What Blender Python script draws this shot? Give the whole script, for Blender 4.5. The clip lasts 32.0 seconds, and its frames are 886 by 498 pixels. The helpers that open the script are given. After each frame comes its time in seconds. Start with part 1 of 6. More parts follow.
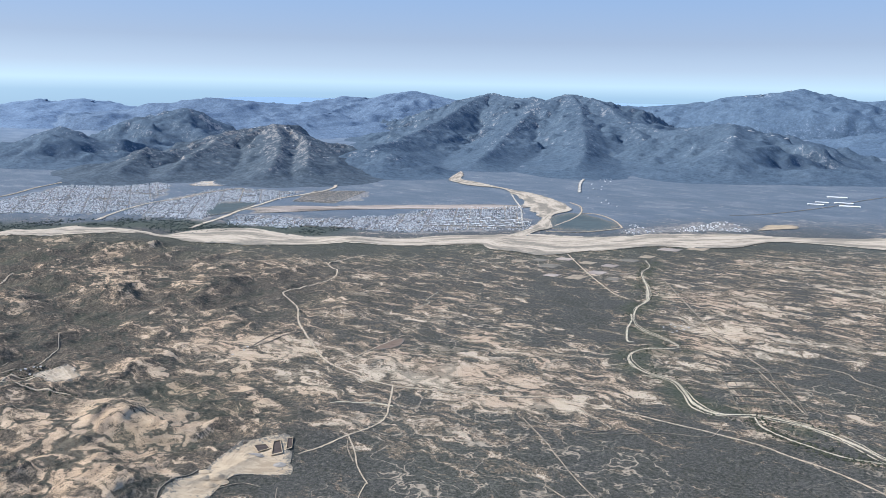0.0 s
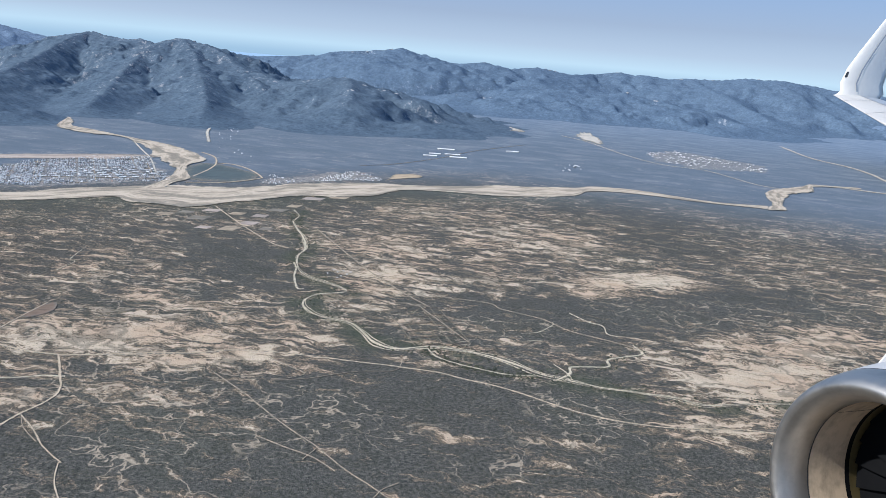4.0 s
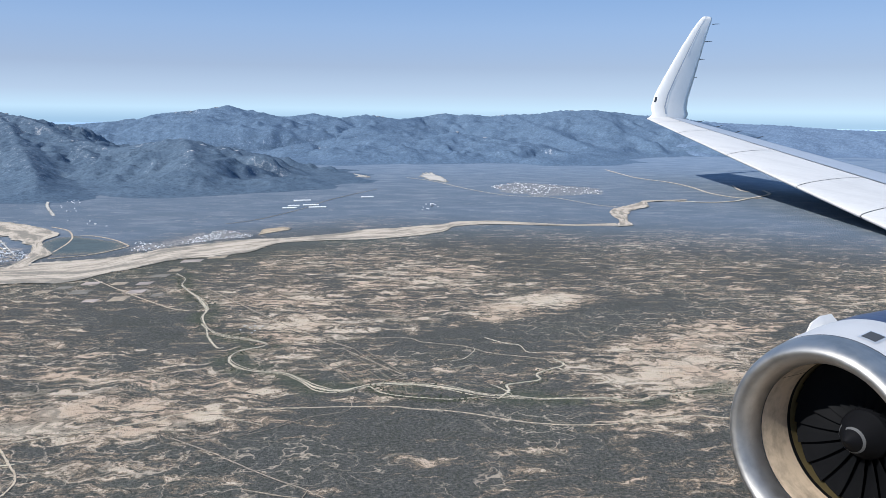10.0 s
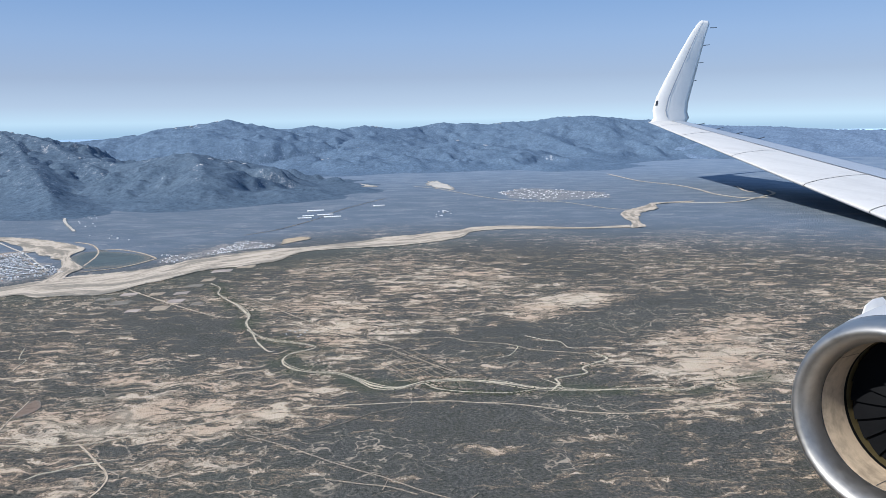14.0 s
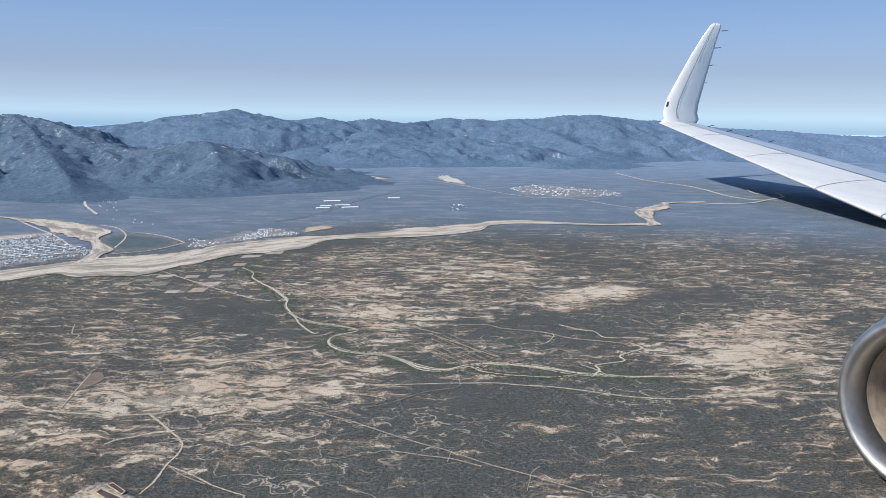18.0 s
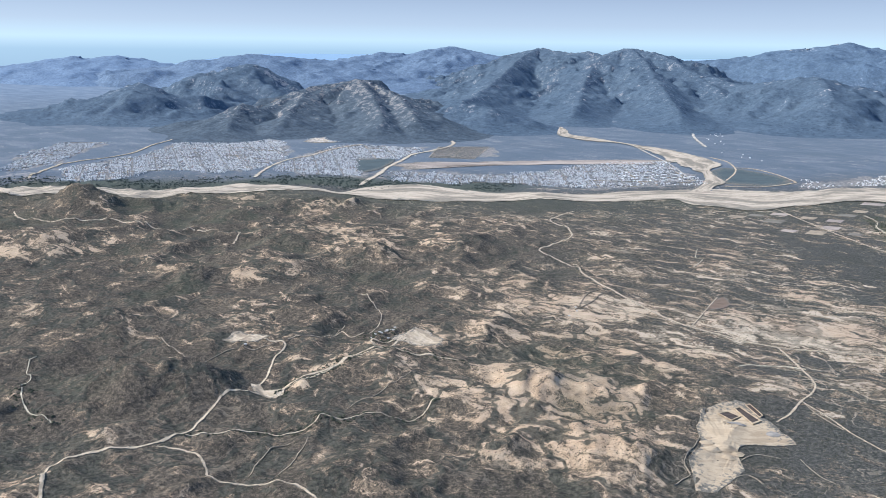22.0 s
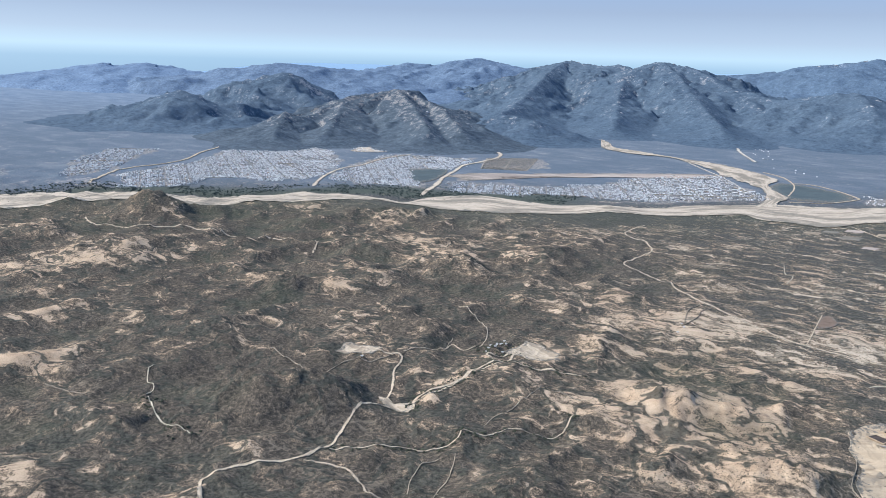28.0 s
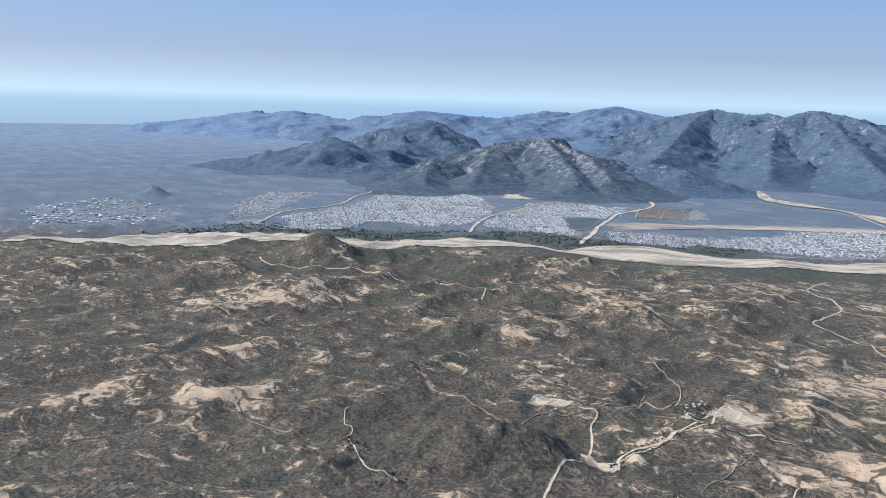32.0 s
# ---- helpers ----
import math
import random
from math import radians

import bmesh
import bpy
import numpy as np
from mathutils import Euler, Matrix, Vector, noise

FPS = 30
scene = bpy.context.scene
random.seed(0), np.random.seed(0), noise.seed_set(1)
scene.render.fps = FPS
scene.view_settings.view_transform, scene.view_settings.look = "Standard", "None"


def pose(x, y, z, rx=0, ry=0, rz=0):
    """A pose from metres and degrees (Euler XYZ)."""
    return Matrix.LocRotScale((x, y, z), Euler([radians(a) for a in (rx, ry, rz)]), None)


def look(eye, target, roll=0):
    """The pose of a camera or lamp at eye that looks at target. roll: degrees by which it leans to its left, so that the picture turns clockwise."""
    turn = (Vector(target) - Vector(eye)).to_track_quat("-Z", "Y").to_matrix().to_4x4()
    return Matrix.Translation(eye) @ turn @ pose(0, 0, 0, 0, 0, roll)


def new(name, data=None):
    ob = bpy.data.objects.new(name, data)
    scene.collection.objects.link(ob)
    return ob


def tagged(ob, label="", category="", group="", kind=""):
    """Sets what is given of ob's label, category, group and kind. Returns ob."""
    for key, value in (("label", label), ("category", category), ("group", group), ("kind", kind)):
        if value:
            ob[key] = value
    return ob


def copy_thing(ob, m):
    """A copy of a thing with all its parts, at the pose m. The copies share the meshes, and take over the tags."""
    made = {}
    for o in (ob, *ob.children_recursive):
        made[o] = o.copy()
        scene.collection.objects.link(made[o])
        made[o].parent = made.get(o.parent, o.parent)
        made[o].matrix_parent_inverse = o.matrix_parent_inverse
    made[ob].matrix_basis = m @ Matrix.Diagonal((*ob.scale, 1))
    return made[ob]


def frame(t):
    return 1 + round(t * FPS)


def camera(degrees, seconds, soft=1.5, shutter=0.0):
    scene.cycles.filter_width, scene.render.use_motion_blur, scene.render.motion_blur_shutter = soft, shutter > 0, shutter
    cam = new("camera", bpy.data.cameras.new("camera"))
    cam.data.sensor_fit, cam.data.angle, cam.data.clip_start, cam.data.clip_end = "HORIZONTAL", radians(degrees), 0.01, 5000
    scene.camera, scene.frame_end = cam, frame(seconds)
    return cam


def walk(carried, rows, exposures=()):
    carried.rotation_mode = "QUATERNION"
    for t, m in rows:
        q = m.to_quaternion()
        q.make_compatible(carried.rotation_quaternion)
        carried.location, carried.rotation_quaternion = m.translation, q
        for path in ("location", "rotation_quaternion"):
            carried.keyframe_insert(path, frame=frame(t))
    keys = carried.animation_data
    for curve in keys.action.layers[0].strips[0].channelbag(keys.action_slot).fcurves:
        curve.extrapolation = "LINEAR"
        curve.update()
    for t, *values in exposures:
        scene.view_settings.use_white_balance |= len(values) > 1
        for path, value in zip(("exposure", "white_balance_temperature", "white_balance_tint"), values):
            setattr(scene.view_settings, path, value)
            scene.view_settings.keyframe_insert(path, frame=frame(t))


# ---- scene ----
# seconds, eye, turn to the left from +y, pitch, lean
PATH = [
    (0, 0.00, 0.00, 174.00, 27.158, -10.985, 1.037),
    (0.5, -4.93, -1.60, 173.63, 24.562, -11.236, 0.837),
    (1, -9.85, -3.20, 173.27, 19.755, -11.795, 1.406),
    (1.5, -14.76, -4.80, 172.90, 15.711, -12.685, 2.338),
    (2, -19.67, -6.40, 172.55, 12.975, -13.342, 3.108),
    (2.5, -24.57, -8.01, 172.19, 9.385, -14.154, 3.174),
    (3, -29.46, -9.61, 171.84, 5.869, -13.904, 3.984),
    (3.5, -34.35, -11.22, 171.49, 2.777, -13.136, 4.686),
    (4, -39.23, -12.83, 171.15, -0.244, -12.985, 4.852),
    (4.5, -44.10, -14.43, 170.81, -3.104, -12.987, 4.493),
    (6.5, -63.53, -20.88, 169.48, -8.670, -9.341, 1.740),
    (7, -68.37, -22.49, 169.15, -8.533, -8.948, 1.493),
    (7.5, -73.21, -24.11, 168.83, -8.662, -8.483, 1.069),
    (8, -78.03, -25.72, 168.51, -9.310, -7.526, 0.789),
    (8.5, -82.86, -27.34, 168.20, -10.075, -7.315, 0.409),
    (9, -87.67, -28.96, 167.89, -10.741, -7.856, 0.367),
    (9.5, -92.48, -30.58, 167.58, -11.298, -8.460, 0.511),
    (10, -97.28, -32.20, 167.28, -11.683, -9.244, 0.552),
    (10.5, -102.08, -33.82, 166.98, -12.366, -9.439, 0.535),
    (11, -106.86, -35.44, 166.69, -12.939, -9.128, 0.453),
    (11.5, -111.65, -37.07, 166.39, -12.952, -9.423, 0.656),
    (12, -116.42, -38.69, 166.10, -12.716, -9.534, 0.753),
    (12.5, -121.19, -40.32, 165.82, -12.410, -9.725, 0.298),
    (13, -125.95, -41.95, 165.54, -12.168, -9.997, -0.562),
    (13.5, -130.71, -43.57, 165.26, -12.046, -9.423, -0.930),
    (14, -135.46, -45.20, 164.98, -12.034, -8.601, -0.812),
    (14.5, -140.20, -46.84, 164.71, -12.140, -8.335, -0.736),
    (16.5, -159.11, -53.37, 163.66, -12.106, -8.877, 0.246),
    (17, -163.82, -55.01, 163.40, -12.170, -8.981, 0.283),
    (17.5, -168.52, -56.64, 163.15, -12.224, -8.983, 0.438),
    (18, -173.22, -58.28, 162.90, -12.270, -8.905, 0.766),
    (18.5, -177.91, -59.92, 162.66, -11.233, -8.765, 0.863),
    (19, -182.59, -61.56, 162.42, -7.137, -8.626, 0.467),
    (19.5, -187.27, -63.21, 162.18, -0.320, -8.868, 0.602),
    (20, -191.94, -64.85, 161.95, 7.164, -9.714, 1.153),
    (20.5, -196.61, -66.49, 161.72, 14.143, -10.780, 0.921),
    (21, -201.26, -68.14, 161.49, 18.886, -12.005, 1.069),
    (21.5, -205.92, -69.78, 161.27, 22.865, -12.929, 1.134),
    (22, -210.56, -71.43, 161.05, 26.705, -13.799, 0.794),
    (22.5, -215.20, -73.08, 160.83, 27.967, -14.081, 0.478),
    (23, -219.83, -74.73, 160.62, 27.781, -13.907, 0.556),
    (23.5, -224.45, -76.38, 160.41, 27.538, -13.707, 0.991),
    (24, -229.07, -78.03, 160.20, 27.336, -13.537, 1.490),
    (24.5, -233.69, -79.69, 160.00, 27.139, -13.343, 1.775),
    (26.5, -252.07, -86.31, 159.22, 26.761, -13.005, 1.742),
    (27, -256.65, -87.97, 159.04, 26.905, -12.659, 2.082),
    (27.5, -261.22, -89.63, 158.86, 27.056, -12.706, 1.838),
    (28, -265.79, -91.29, 158.68, 27.526, -13.053, 1.526),
    (28.5, -270.35, -92.96, 158.50, 27.920, -13.167, 1.511),
    (29, -274.90, -94.62, 158.33, 27.879, -11.753, 1.589),
    (29.5, -279.44, -96.28, 158.16, 27.571, -10.782, 1.550),
    (30, -283.98, -97.95, 158.00, 27.883, -10.279, 0.525),
    (30.5, -288.52, -99.62, 157.84, 29.527, -10.042, -0.694),
    (31, -293.04, -101.29, 157.68, 32.145, -10.199, 0.309),
    (31.5, -297.57, -102.95, 157.53, 34.456, -10.043, 1.110),
    (32, -302.08, -104.62, 157.38, 36.417, -10.055, 1.545),
]
cam = camera(56.51, 32.0, soft=0.8)
walk(cam, [(t, pose(x, y, z) @ pose(0, 0, 0, 90 + pitch, 0, turn) @ pose(0, 0, 0, 0, 0, lean))
           for t, x, y, z, turn, pitch, lean in PATH], exposures=[(0.0, 0.58), (2.0, 0.54), (4.0, 0.42), (6.5, 0.4), (9.0, 0.45), (11.0, 0.54), (12.0, 0.52), (13.0, 0.5), (14.0, 0.44), (16.5, 0.42), (18.5, 0.36), (20.0, 0.22), (21.0, 0.66), (22.0, 0.58), (28.0, 0.54), (29.0, 0.38), (30.0, 0.48), (32.0, 0.5)])

# ---- sky and sun ----
SUN_TO = Vector((-0.73, -0.29, 0.60)).normalized()
world = bpy.data.worlds.new("sky")
scene.world = world
world.use_nodes = True
wn, wl = world.node_tree.nodes, world.node_tree.links
wn.clear()
w_out = wn.new("ShaderNodeOutputWorld")
w_sky = wn.new("ShaderNodeTexSky")
w_sky.sky_type, w_sky.sun_disc = "NISHITA", False
w_sky.sun_elevation = math.asin(SUN_TO.z)
w_sky.sun_rotation = math.atan2(SUN_TO.x, SUN_TO.y)
w_sky.altitude, w_sky.air_density, w_sky.dust_density, w_sky.ozone_density = 2000, 1.0, 1.5, 2.0
w_blue = wn.new("ShaderNodeBackground")
w_blue.inputs["Strength"].default_value = 0.075
w_low = wn.new("ShaderNodeBackground")
w_low.inputs["Strength"].default_value = 1.0
w_geo = wn.new("ShaderNodeTexCoord")
w_sep = wn.new("ShaderNodeSeparateXYZ")
w_ramp = wn.new("ShaderNodeValToRGB")
w_map = wn.new("ShaderNodeMapRange")
w_map.inputs["From Min"].default_value, w_map.inputs["From Max"].default_value = -0.05, 0.45
w_mix = wn.new("ShaderNodeMixShader")
w_mix.inputs[0].default_value = 0.8
els = w_ramp.color_ramp.elements
els[0].position, els[0].color = 0.0, (0.20, 0.36, 0.56, 1)
els[1].position, els[1].color = 1.0, (0.165, 0.29, 0.53, 1)
for at, col in ((0.085, (0.25, 0.44, 0.66, 1)), (0.112, (0.40, 0.60, 0.80, 1)), (0.15, (0.335, 0.45, 0.64, 1)), (0.21, (0.262, 0.345, 0.518, 1)),
                (0.30, (0.225, 0.34, 0.56, 1)), (0.42, (0.15, 0.28, 0.53, 1))):
    e = els.new(at)
    e.color = col
wl.new(w_geo.outputs["Generated"], w_sep.inputs[0])
wl.new(w_sep.outputs["Z"], w_map.inputs["Value"])
wl.new(w_map.outputs[0], w_ramp.inputs[0])
wl.new(w_sky.outputs[0], w_blue.inputs[0])
wl.new(w_ramp.outputs[0], w_low.inputs[0])
wl.new(w_blue.outputs[0], w_mix.inputs[1])
wl.new(w_low.outputs[0], w_mix.inputs[2])
wl.new(w_mix.outputs[0], w_out.inputs[0])
sun = new("sun", bpy.data.lights.new("sun", "SUN"))
sun.data.energy, sun.data.angle, sun.data.color = 4.0, radians(0.53), (1.0, 0.975, 0.95)
sun.matrix_world = look(SUN_TO * 1000, (0, 0, 0))

# ---- tools ----
def vnoise(x, y, seed):
    """Smooth lattice noise, 0 to 1."""
    xi, yi = np.floor(x), np.floor(y)
    fx, fy = x - xi, y - yi
    fx, fy = fx * fx * fx * (fx * (fx * 6 - 15) + 10), fy * fy * fy * (fy * (fy * 6 - 15) + 10)
    xi, yi = xi.astype(np.int64), yi.astype(np.int64)

    def corner(a, b):
        n = (a * 374761393 + b * 668265263 + seed * 1442695041) & 0x7FFFFFFF
        n = ((n ^ (n >> 13)) * 1274126177) & 0x7FFFFFFF
        return ((n ^ (n >> 16)) & 0xFFFF) / 65535.0
    top = corner(xi, yi) * (1 - fx) + corner(xi + 1, yi) * fx
    low = corner(xi, yi + 1) * (1 - fx) + corner(xi + 1, yi + 1) * fx
    return top * (1 - fy) + low * fy


def fbm(x, y, octaves, seed, gain=0.5):
    total, amp, norm = 0.0, 1.0, 0.0
    for k in range(octaves):
        total = total + amp * vnoise(x * 2 ** k + 17.3 * k, y * 2 ** k - 9.1 * k, seed + k)
        norm += amp
        amp *= gain
    return total / norm


def ridged(x, y, octaves, seed, gain=0.5):
    total, amp, norm = 0.0, 1.0, 0.0
    for k in range(octaves):
        n = 1 - np.abs(2 * vnoise(x * 2 ** k + 5.7 * k, y * 2 ** k + 3.9 * k, seed + k) - 1)
        total = total + amp * n * n
        norm += amp
        amp *= gain
    return total / norm


def worn(x, y, octaves, seed):
    """Branching crests with smooth hollows between them."""
    total, amp, hold, norm = 0.0, 1.0, 1.0, 0.0
    for k in range(octaves):
        n = 1 - np.abs(2 * vnoise(x * 2.1 ** k + 7.7 * k, y * 2.1 ** k - 4.3 * k, seed + k) - 1)
        n = n * n * hold
        total, norm = total + amp * n, norm + amp * 0.62 ** k
        hold = np.clip(n * 2.0, 0, 1)
        amp *= 0.55
    return total / norm * 1.25


def smooth(a, b, x):
    u = np.clip((x - a) / (b - a), 0, 1)
    return u * u * (3 - 2 * u)


def inside(x, y, poly):
    hit = np.zeros(np.shape(x), bool)
    for (ax, ay), (bx, by) in zip(poly, poly[1:] + poly[:1]):
        cross = (ay > y) != (by > y)
        hit ^= cross & (x < (bx - ax) * (y - ay) / ((by - ay) or 1e-9) + ax)
    return hit


def to_line(x, y, line):
    """Distance to a line of points and the share of the way along its nearest segment, with the segment's number."""
    best, where = np.full(np.shape(x), 1e9), np.zeros(np.shape(x))
    for k, (a, b) in enumerate(zip(line, line[1:])):
        dx, dy = b[0] - a[0], b[1] - a[1]
        u = np.clip(((x - a[0]) * dx + (y - a[1]) * dy) / (dx * dx + dy * dy + 1e-9), 0, 1)
        d = np.hypot(x - a[0] - u * dx, y - a[1] - u * dy)
        near = d < best
        best, where = np.where(near, d, best), np.where(near, k + u, where)
    return best, where


def curve(points, step):
    """A smooth line through the points, with a point about every step."""
    p = np.array(points, float)
    p = np.vstack([2 * p[0] - p[1], p, 2 * p[-1] - p[-2]])
    out = []
    for k in range(1, len(p) - 2):
        n = max(2, int(np.hypot(*(p[k + 1] - p[k])[:2]) / step))
        for u in np.arange(n) / n:
            out.append(0.5 * (2 * p[k] + (p[k + 1] - p[k - 1]) * u + (2 * p[k - 1] - 5 * p[k] + 4 * p[k + 1] - p[k + 2]) * u * u
                              + (3 * p[k] - p[k - 1] - 3 * p[k + 1] + p[k + 2]) * u ** 3))
    out.append(p[-2])
    return np.array(out)


def grid_mesh(name, xs, ys, zs, material, attrs=(), soft=True, floor=None):
    """A sheet from 2D arrays of places."""
    rows, cols = xs.shape
    me = bpy.data.meshes.new(name)
    co = np.stack([xs, ys, zs], -1).reshape(-1, 3)
    idx = np.arange(rows * cols).reshape(rows, cols)
    quads = np.stack([idx[:-1, :-1], idx[:-1, 1:], idx[1:, 1:], idx[1:, :-1]], -1).reshape(-1, 4)
    if floor is not None:
        # cells sunk under the plain are left out
        quads = quads[(zs.reshape(-1)[quads] > floor).any(1)]
    me.vertices.add(len(co))
    me.vertices.foreach_set("co", co.ravel())
    me.loops.add(quads.size)
    me.loops.foreach_set("vertex_index", quads.ravel())
    me.polygons.add(len(quads))
    me.polygons.foreach_set("loop_start", np.arange(0, quads.size, 4))
    me.polygons.foreach_set("use_smooth", np.full(len(quads), soft))
    for key, values in attrs:
        a = me.attributes.new(key, "FLOAT", "POINT")
        a.data.foreach_set("value", np.ascontiguousarray(values, dtype=np.float32).ravel())
    me.materials.append(material)
    me.update()
    me.validate()
    return me


def part(name, bm, material, parent, label=""):
    me = bpy.data.meshes.new(name)
    bm.to_mesh(me)
    bm.free()
    me.materials.append(material)
    ob = new(name, me)
    ob.parent = parent
    return tagged(ob, label) if label else ob


# ---- materials ----
def material(name):
    m = bpy.data.materials.new(name)
    m.use_nodes = True
    nt = m.node_tree
    return m, nt.nodes, nt.links, nt.nodes["Principled BSDF"]


def noise_node(nodes, links, coord, scale, detail=4, rough=0.55, stretch=None, turn=0.0):
    n = nodes.new("ShaderNodeTexNoise")
    n.inputs["Scale"].default_value, n.inputs["Detail"].default_value, n.inputs["Roughness"].default_value = scale, detail, rough
    src = coord
    if stretch:
        mp = nodes.new("ShaderNodeMapping")
        mp.vector_type = "TEXTURE"
        mp.inputs["Scale"].default_value = stretch
        mp.inputs["Rotation"].default_value = (0, 0, radians(turn))
        links.new(coord, mp.inputs["Vector"])
        src = mp.outputs[0]
    links.new(src, n.inputs["Vector"])
    return n.outputs["Fac"]


def ramp(nodes, links, fac, stops):
    r = nodes.new("ShaderNodeValToRGB")
    e = r.color_ramp.elements
    e[0].position, e[0].color = stops[0][0], (*stops[0][1], 1)
    e[1].position, e[1].color = stops[-1][0], (*stops[-1][1], 1)
    for at, col in stops[1:-1]:
        e.new(at).color = (*col, 1)
    links.new(fac, r.inputs[0])
    return r.outputs[0]


def maths(nodes, links, op, a, b=None, clamp=False):
    n = nodes.new("ShaderNodeMath")
    n.operation, n.use_clamp = op, clamp
    for socket, value in zip(n.inputs, (a, b)):
        if value is None:
            continue
        if isinstance(value, (int, float)):
            socket.default_value = value
        else:
            links.new(value, socket)
    return n.outputs[0]


def step_node(nodes, links, value, low, high):
    n = nodes.new("ShaderNodeMapRange")
    n.interpolation_type = "SMOOTHSTEP"
    n.inputs["From Min"].default_value, n.inputs["From Max"].default_value = low, high
    links.new(value, n.inputs["Value"])
    return n.outputs[0]


def mix(nodes, links, fac, a, b, kind="MIX"):
    n = nodes.new("ShaderNodeMix")
    n.data_type, n.blend_type = "RGBA", kind
    for socket, value in ((n.inputs[0], fac), (n.inputs[6], a), (n.inputs[7], b)):
        if isinstance(value, (int, float)):
            socket.default_value = value
        elif isinstance(value, tuple):
            socket.default_value = (*value, 1)
        else:
            links.new(value, socket)
    return n.outputs[2]


def attribute(nodes, name):
    a = nodes.new("ShaderNodeAttribute")
    a.attribute_name = name
    return a.outputs["Fac"]


def bump(nodes, links, height, bsdf, strength, distance):
    b = nodes.new("ShaderNodeBump")
    b.inputs["Strength"].default_value, b.inputs["Distance"].default_value = strength, distance
    links.new(height, b.inputs["Height"])
    links.new(b.outputs[0], bsdf.inputs["Normal"])


def desert_ground():
    m, n, l, bs = material("desert_scrub")
    pos = n.new("ShaderNodeNewGeometry").outputs["Position"]
    bare, far, lush = attribute(n, "bare"), attribute(n, "valley"), attribute(n, "lush")
    warp = n.new("ShaderNodeTexNoise")
    warp.inputs["Scale"].default_value, warp.inputs["Detail"].default_value = 0.05, 4
    l.new(pos, warp.inputs["Vector"])
    bent = maths_vec(n, l, warp.outputs["Color"], pos, 30.0)
    # long bare streaks, rounder clearings, speckle of bushes
    streak = noise_node(n, l, bent, 0.062, 10, 0.72, (2.3, 0.72, 1), -10)
    rolling = attribute(n, "rolling")
    rill = mix(n, l, rolling, noise_node(n, l, bent, 0.17, 7, 0.74, (2.2, 0.85, 1), -10), noise_node(n, l, bent, 0.15, 7, 0.72))
    patch_ = noise_node(n, l, bent, 0.020, 8, 0.64, (1.6, 0.9, 1), -15)
    speck = noise_node(n, l, pos, 0.55, 4, 0.75)
    fine = noise_node(n, l, pos, 2.1, 3, 0.8)
    broad = noise_node(n, l, pos, 0.0075, 4, 0.55)
    veins = n.new("ShaderNodeTexVoronoi")
    veins.feature, veins.inputs["Scale"].default_value = "DISTANCE_TO_EDGE", 0.042
    l.new(maths_vec(n, l, warp.outputs["Color"], pos, 60.0), veins.inputs["Vector"])
    wash = maths(n, l, "MULTIPLY", step_node(n, l, veins.outputs["Distance"], 0.032, 0.006), step_node(n, l, rill, 0.40, 0.50))
    score = maths(n, l, "ADD", maths(n, l, "MULTIPLY", streak, 1.75), maths(n, l, "MULTIPLY", patch_, 0.30))
    score = maths(n, l, "ADD", score, maths(n, l, "MULTIPLY", rill, 1.25))
    score = maths(n, l, "ADD", score, maths(n, l, "MULTIPLY", bare, 0.34))
    score = maths(n, l, "ADD", score, maths(n, l, "MULTIPLY", broad, 0.40))
    score = maths(n, l, "ADD", score, maths(n, l, "MULTIPLY", speck, 0.40))
    score = maths(n, l, "ADD", score, -0.825)
    clear = step_node(n, l, score, 1.395, 1.445)
    clear = step_node(n, l, maths(n, l, "ADD", clear, maths(n, l, "ADD", maths(n, l, "MULTIPLY", fine, 1.0), maths(n, l, "MULTIPLY", speck, 0.7))), 1.17, 1.48)
    half = step_node(n, l, score, 1.20, 1.42)
    scrub = ramp(n, l, speck, [(0.40, (0.058, 0.060, 0.055)), (0.5, (0.092, 0.092, 0.083)), (0.60, (0.146, 0.138, 0.121))])
    scrub = mix(n, l, step_node(n, l, broad, 0.5, 0.62), scrub, ramp(n, l, speck, [(0.40, (0.058, 0.062, 0.054)), (0.60, (0.146, 0.142, 0.121))]))
    scrub = mix(n, l, maths(n, l, "MULTIPLY", rolling, 0.85), scrub, ramp(n, l, speck, [(0.40, (0.064, 0.055, 0.046)), (0.5, (0.106, 0.089, 0.071)), (0.60, (0.190, 0.152, 0.115))]))
    scrub = mix(n, l, half, scrub, ramp(n, l, fine, [(0.36, (0.140, 0.110, 0.082)), (0.64, (0.380, 0.285, 0.200))]))
    scrub = mix(n, l, 0.6, scrub, ramp(n, l, fine, [(0.40, (0.36, 0.36, 0.37)), (0.5, (0.95, 0.95, 0.95)), (0.60, (2.0, 1.92, 1.75))]), "MULTIPLY")
    tint = noise_node(n, l, pos, 0.014, 4, 0.55)
    soil = ramp(n, l, tint, [(0.40, (0.700, 0.590, 0.445)), (0.5, (0.650, 0.515, 0.372)), (0.58, (0.580, 0.410, 0.280))])
    soil = mix(n, l, 0.38, soil, ramp(n, l, mix(n, l, 0.5, fine, rill), [(0.40, (0.22, 0.17, 0.125)), (0.48, (0.55, 0.44, 0.325)), (0.60, (0.78, 0.66, 0.52))]))
    soil = mix(n, l, maths(n, l, "MULTIPLY", rolling, 0.7), soil, ramp(n, l, mix(n, l, 0.5, fine, rill), [(0.40, (0.27, 0.19, 0.127)), (0.50, (0.53, 0.375, 0.245)), (0.60, (0.72, 0.54, 0.375))]))
    col = mix(n, l, maths(n, l, "MULTIPLY", clear, 0.92), scrub, soil)
